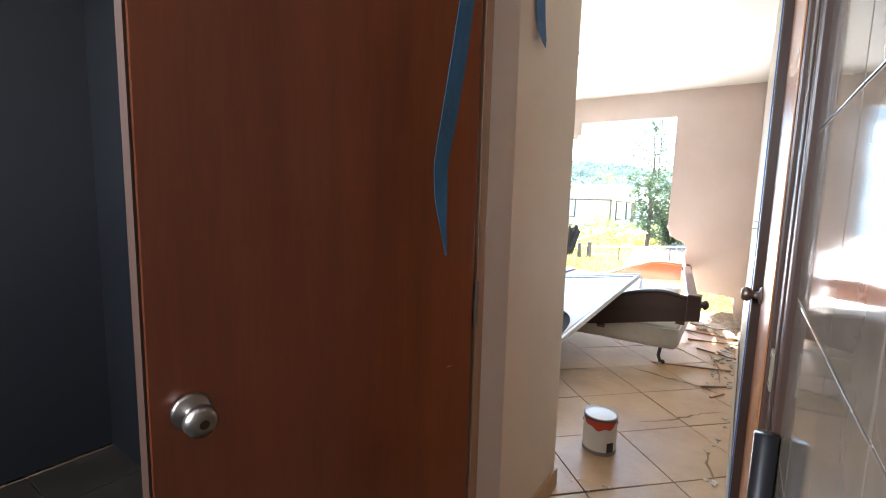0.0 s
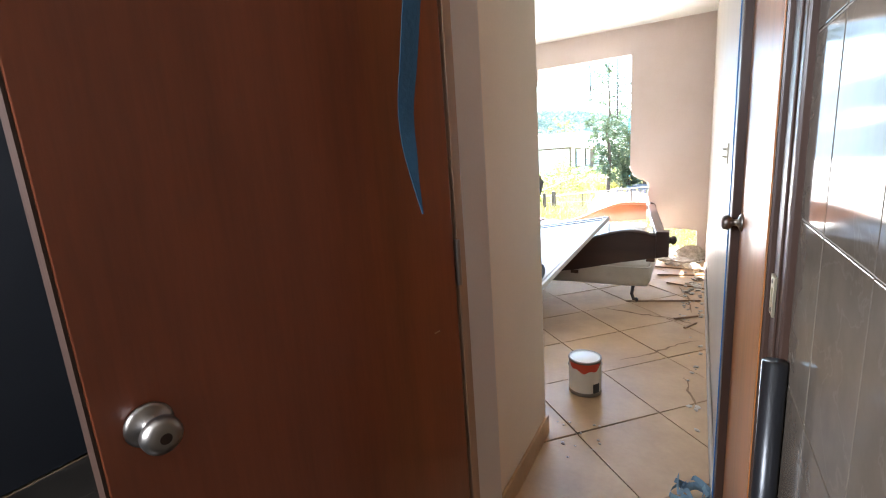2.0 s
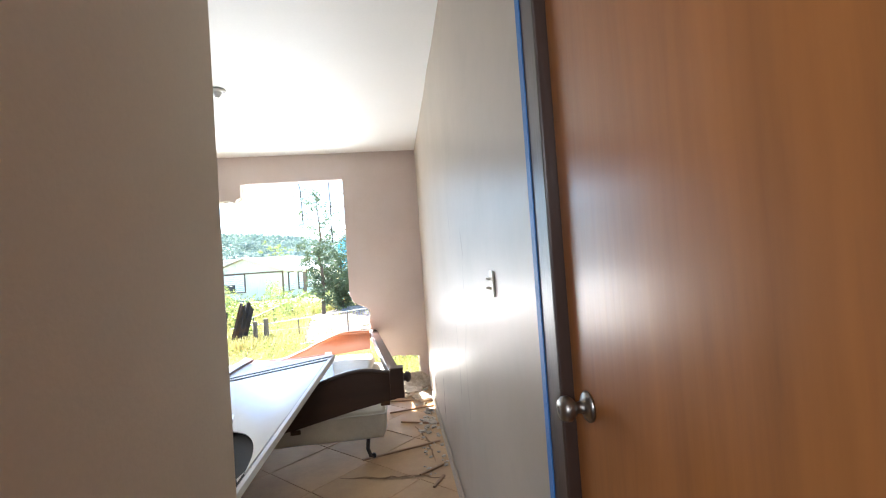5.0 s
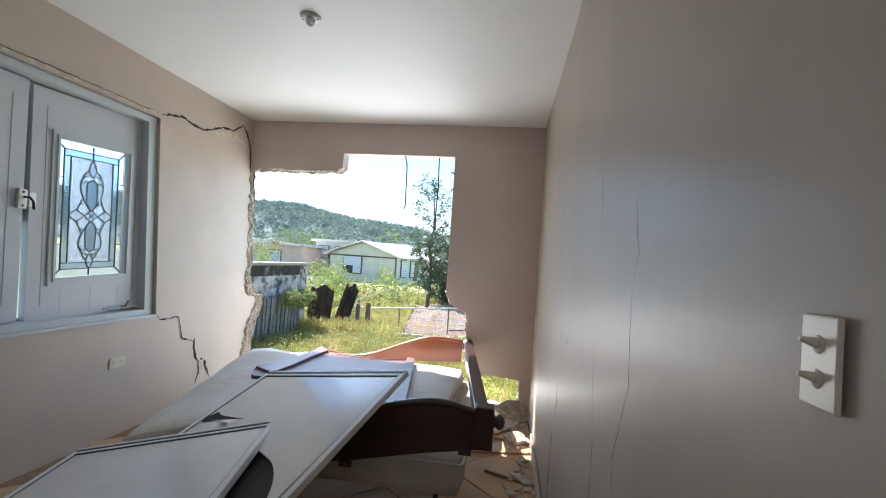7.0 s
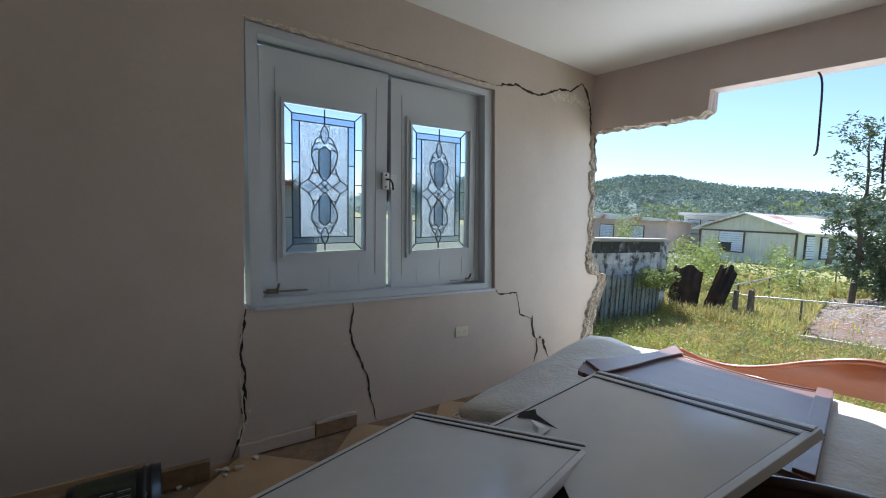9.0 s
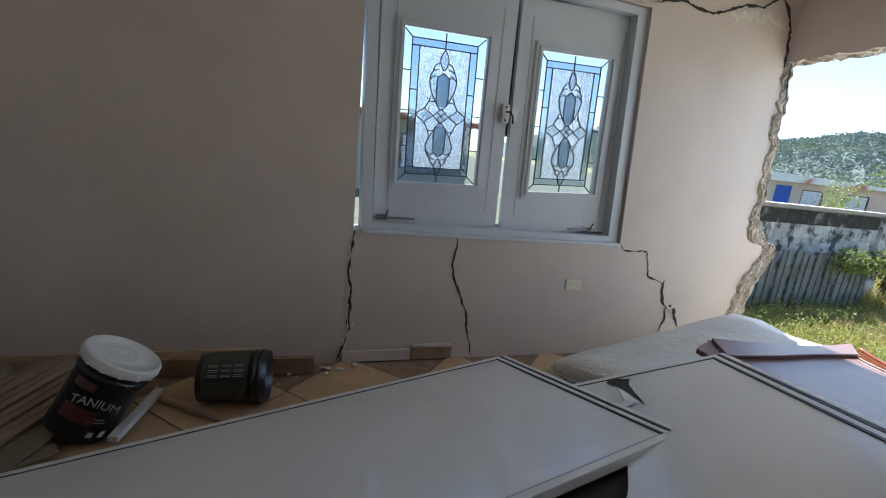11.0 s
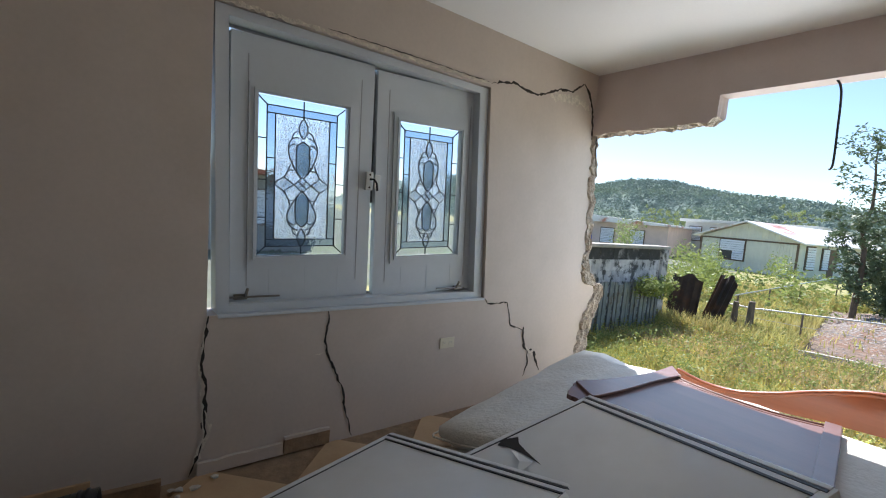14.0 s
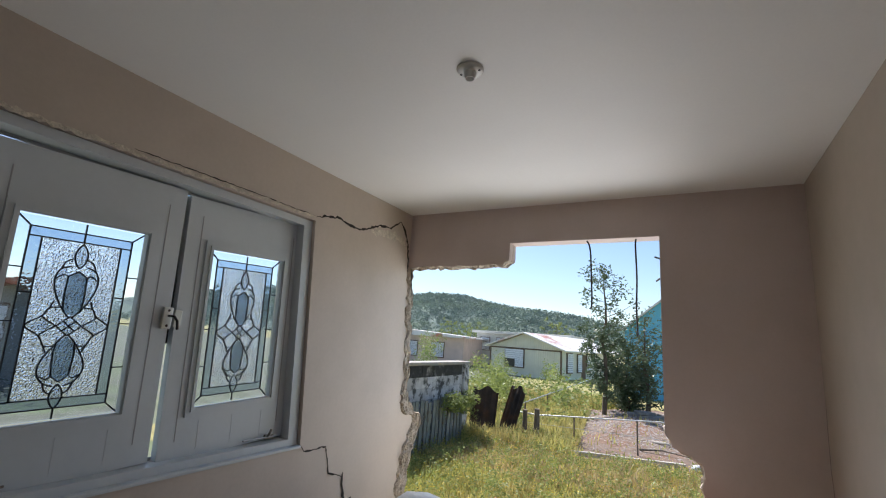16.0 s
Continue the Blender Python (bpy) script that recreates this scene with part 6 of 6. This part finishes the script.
for k in range(9):
    part("strand", box(-0.28, 0.28, -0.0025, 0.0025, 0.0005, 0.004, m=pose(0, -0.22 + 0.055 * k, 0, 0, 0, rng.uniform(-1, 1))), M_GREYP, mesh_mat)
    part("strand", box(-0.0025, 0.0025, -0.24, 0.24, 0.0005, 0.004, m=pose(-0.24 + 0.06 * k, 0, 0.001, 0, 0, rng.uniform(-1, 1))), M_GREYP, mesh_mat)
tagged(link("cardboard_sheet", box(-0.35, 0.35, -0.3, 0.3, 0, 0.006, 0.001, m=pose(-2.15, -4.15, 0.035, 3, 4, 35)), M_CARD), "flattened brown cardboard sheet on the floor", "cardboard")
br = thing("broom_pole", "grey wooden pole with a dark blue brush", "broom", (-2.2, -4.33, 0.08))
part("pole", tube([(0.4, -0.1, -0.02), (-0.25, 0.08, 0.08)], 0.014, 10), M_POST, br)
part("brush", box(-0.31, -0.25, 0.05, 0.13, 0.06, 0.085, 0.008), M_BLUED, br, "blue brush head")


# rubble
def chunk(r, rnd, flat=0.6):
    bm = bmesh.new()
    bmesh.ops.create_icosphere(bm, subdivisions=1, radius=r)
    for v in bm.verts:
        v.co *= rnd.uniform(0.6, 1.25)
        v.co.z *= flat
    return bm


chunks = [link("rubble_piece", chunk(0.03, rng), M_RUBBLE) for _ in range(5)]
for c in chunks:
    c.location = (-0.1 + 0.02 * len(c.name), -0.25, 0.02)
    tagged(c, "broken pale plaster lump on the floor", "rubble", "plaster rubble")
def strew(n, x0, x1, y0, y1, s0, s1, z=0.0):
    for _ in range(n):
        c = chunks[rng.randrange(5)]
        s = rng.uniform(s0, s1)
        ob = new("rubble_piece", c.data)
        ob.matrix_world = pose(rng.uniform(x0, x1), rng.uniform(y0, y1), z + 0.012 * s, rng.uniform(-15, 15), rng.uniform(-15, 15), rng.uniform(0, 360)) @ Matrix.Diagonal((s, s, s * 0.8, 1))
        tagged(ob, "broken pale plaster lump on the floor", "rubble", "plaster rubble")


strew(40, -0.14, -0.02, -1.4, -0.1, 0.3, 1.1)
strew(70, -0.17, -0.02, -2.0, -0.2, 0.15, 0.6)
strew(24, -0.5, -0.05, -0.5, 0.1, 0.5, 1.6)
strew(16, -0.1, -0.02, -3.4, -1.5, 0.2, 0.6)
strew(14, -0.62, -0.4, -3.8, -3.5, 0.12, 0.35)
strew(5, -2.62, -2.5, -2.8, -2.6, 0.4, 0.9)
strew(34, -2.62, -2.3, -4.46, -4.15, 0.7, 2.0)
strew(10, -2.6, -2.4, -4.4, -4.2, 0.8, 2.0, 0.04)
strew(30, -2.6, -2.0, -4.2, -2.9, 0.1, 0.4)
strew(8, -2.55, -2.42, -0.3, 0.05, 0.5, 1.5)
for k, (x, y, rx, rz, s) in enumerate(((-0.13, -0.12, 38, 20, 0.16), (-0.3, 0.0, 12, -30, 0.14), (-0.45, 0.08, 8, 50, 0.13), (-0.2, -0.35, 6, 10, 0.12), (-0.35, -0.3, 5, 75, 0.12), (-0.12, -0.6, 14, 33, 0.10))):
    o = [(s * rng.uniform(0.7, 1.2) * math.cos(a), s * rng.uniform(0.5, 0.9) * math.sin(a)) for a in [i * 2 * math.pi / 7 for i in range(7)]]
    ob = link("plaster_slab", prism(o, lambda u, v, w: (u, v, w), 0.022), M_CONC)
    ob.matrix_world = pose(x, y, 0.03 + 0.2 * s * math.sin(radians(rx)), rx, 0, rz)
    tagged(ob, "broken slab of grey plaster by the opening", "rubble", "plaster slabs")
for x, y, a, l in ((-0.3, -1.62, 18, 0.55), (-0.14, -1.15, -22, 0.35), (-0.2, -0.8, 12, 0.4), (-0.13, -1.95, 35, 0.18), (-0.1, -2.1, 60, 0.14), (-0.28, -0.55, -8, 0.45)):
    ob = link("wood_splinter", box(-l / 2, l / 2, -0.008, 0.008, 0, 0.012, 0.003), M_TAN)
    ob.matrix_world = pose(x, y, 0.001, 0, 0, a)
    tagged(ob, "thin splintered wood strip on the floor", "wood strip", "splinters")

# crumpled tape at the hall door's foot
heap = thing("crumpled_tape", "crumpled blue-grey masking tape at the door foot", "tape", (-0.05, -3.84, 0.0))
for k in range(6):
    pts, a = [], rng.uniform(0, 6.28)
    for i in range(7):
        pts.append((0.05 * math.cos(a + i * 0.8) + rng.uniform(-0.02, 0.02) - 0.02, 0.06 * math.sin(a + i * 0.8) + rng.uniform(-0.02, 0.02), 0.008 + 0.05 * rng.random() * (k / 5 + 0.3)))
    curve = smooth_curve(pts, 4)
    bm = bmesh.new()
    prev = None
    for u, v, q in curve:
        pair = [bm.verts.new((u, v, q)), bm.verts.new((u + 0.006, v - 0.004, q + 0.024))]
        if prev:
            bm.faces.new((prev[0], prev[1], pair[1], pair[0]))
        prev = pair
    part("strip", bm, M_TAPE3, heap)
# cracked and heaved floor tiles
for pts, w in (([(-0.68, -1.92), (-0.45, -1.98), (-0.25, -1.99), (-0.06, -2.08)], 0.022), ([(-0.45, -2.80), (-0.3, -2.66), (-0.16, -2.45), (-0.05, -2.36)], 0.014), ([(-0.2, -1.2), (-0.12, -1.5), (-0.1, -1.85)], 0.02), ([(-0.12, -2.9), (-0.05, -3.2)], 0.014)):
    part("crack", ribbon(pts, w, lambda u, v, q: (u, v, 0.004 + q), rng, 0.0025, 0.012, 0.04), M_GROUT, floor)

# ---- bathroom floor tiles ----
# tiles coloured near black so the floor reads as shaded
bt = None
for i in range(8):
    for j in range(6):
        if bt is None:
            ob = part("tile", box(-0.161, 0.161, -0.161, 0.161, -0.008, 0.0, 0.002), M_SHADE_TILE, floor)
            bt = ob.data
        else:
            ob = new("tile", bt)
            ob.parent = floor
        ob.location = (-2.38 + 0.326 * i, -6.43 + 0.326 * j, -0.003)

# ---- wall tiles ----
bath_wall = bpy.data.objects["wall_bath_right"]
tile_mesh = None
for r in range(11):
    for c in range(12):
        y1 = -4.776 - (c - 1) * 0.170
        z0 = 1.137 + (r - 5) * 0.237
        if c == 0:
            ob = part("tile", box(-0.008, 0, -0.067, 0.067, -0.1165, 0.1165, 0.0012), M_WTILE, bath_wall)
            ob.location = (0.041, -4.706, z0 + 0.1185)
            continue
        if y1 - 0.17 < -6.6 or z0 < -0.3:
            continue
        if tile_mesh is None:
            ob = part("tile", box(-0.008, 0, -0.0838, 0.0838, -0.1172, 0.1172, 0.0012), M_WTILE, bath_wall)
            tile_mesh = ob.data
        else:
            ob = new("tile", tile_mesh)
            ob.parent = bath_wall
        ob.location = (0.041, y1 - 0.085, z0 + 0.1185)
        ob.rotation_euler = (0, radians(rng.uniform(-0.25, 0.25)), radians(rng.uniform(-0.25, 0.25)))

# ---- floor tiles, laid on the diagonal ----
S = 0.44
tm = None
c45 = math.sqrt(0.5)
for i in range(-12, 14):
    for j in range(-16, 6):
        u, v = (i + 0.5) * S, (j + 0.5) * S
        x = -0.207 + (u - v) * c45
        y = -2.66 + (u + v) * c45
        if not (-2.66 < x < 0.25 and -4.6 < y < 0.1):
            continue
        h = S / 2 - 0.0028
        # corners, cut back to the room
        poly = [(x, y - h * 2 * c45), (x + h * 2 * c45, y), (x, y + h * 2 * c45), (x - h * 2 * c45, y)]
        inside = all(-2.66 < px < -0.002 and -4.48 < py < 0.05 for px, py in poly)
        dz, tx, ty = rng.uniform(-0.002, 0.002), rng.uniform(-0.35, 0.35), rng.uniform(-0.35, 0.35)
        if inside:
            if tm is None:
                ob = part("tile", box(-h, h, -h, h, -0.010, 0.0, 0.002), M_FLOOR, floor)
                tm = ob.data
            else:
                ob = new("tile", tm)
                ob.parent = floor
            ob.matrix_local = pose(x, y, dz, tx, ty, 45)
        else:
            def clip(p, axis, lim, keep_less):
                res = []
                for k in range(len(p)):
                    a, b = p[k], p[(k + 1) % len(p)]
                    ia = a[axis] <= lim if keep_less else a[axis] >= lim
                    ib = b[axis] <= lim if keep_less else b[axis] >= lim
                    if ia:
                        res.append(a)
                    if ia != ib:
                        f = (lim - a[axis]) / (b[axis] - a[axis])
                        res.append(tuple(a[q] + (b[q] - a[q]) * f for q in (0, 1)))
                return res
            for ax, lim, less in ((0, -0.002, True), (0, -2.66, False), (1, 0.05, True), (1, -4.60, False)):
                poly = clip(poly, ax, lim, less) if poly else poly
            if len(poly) > 2:
                ob = part("tile", prism([(px - x, py - y) for px, py in poly], lambda a, b, w: (a, b, w - 0.01), 0.01), M_FLOOR, floor)
                ob.matrix_local = pose(x, y, dz, tx * 0.3, ty * 0.3, 0)
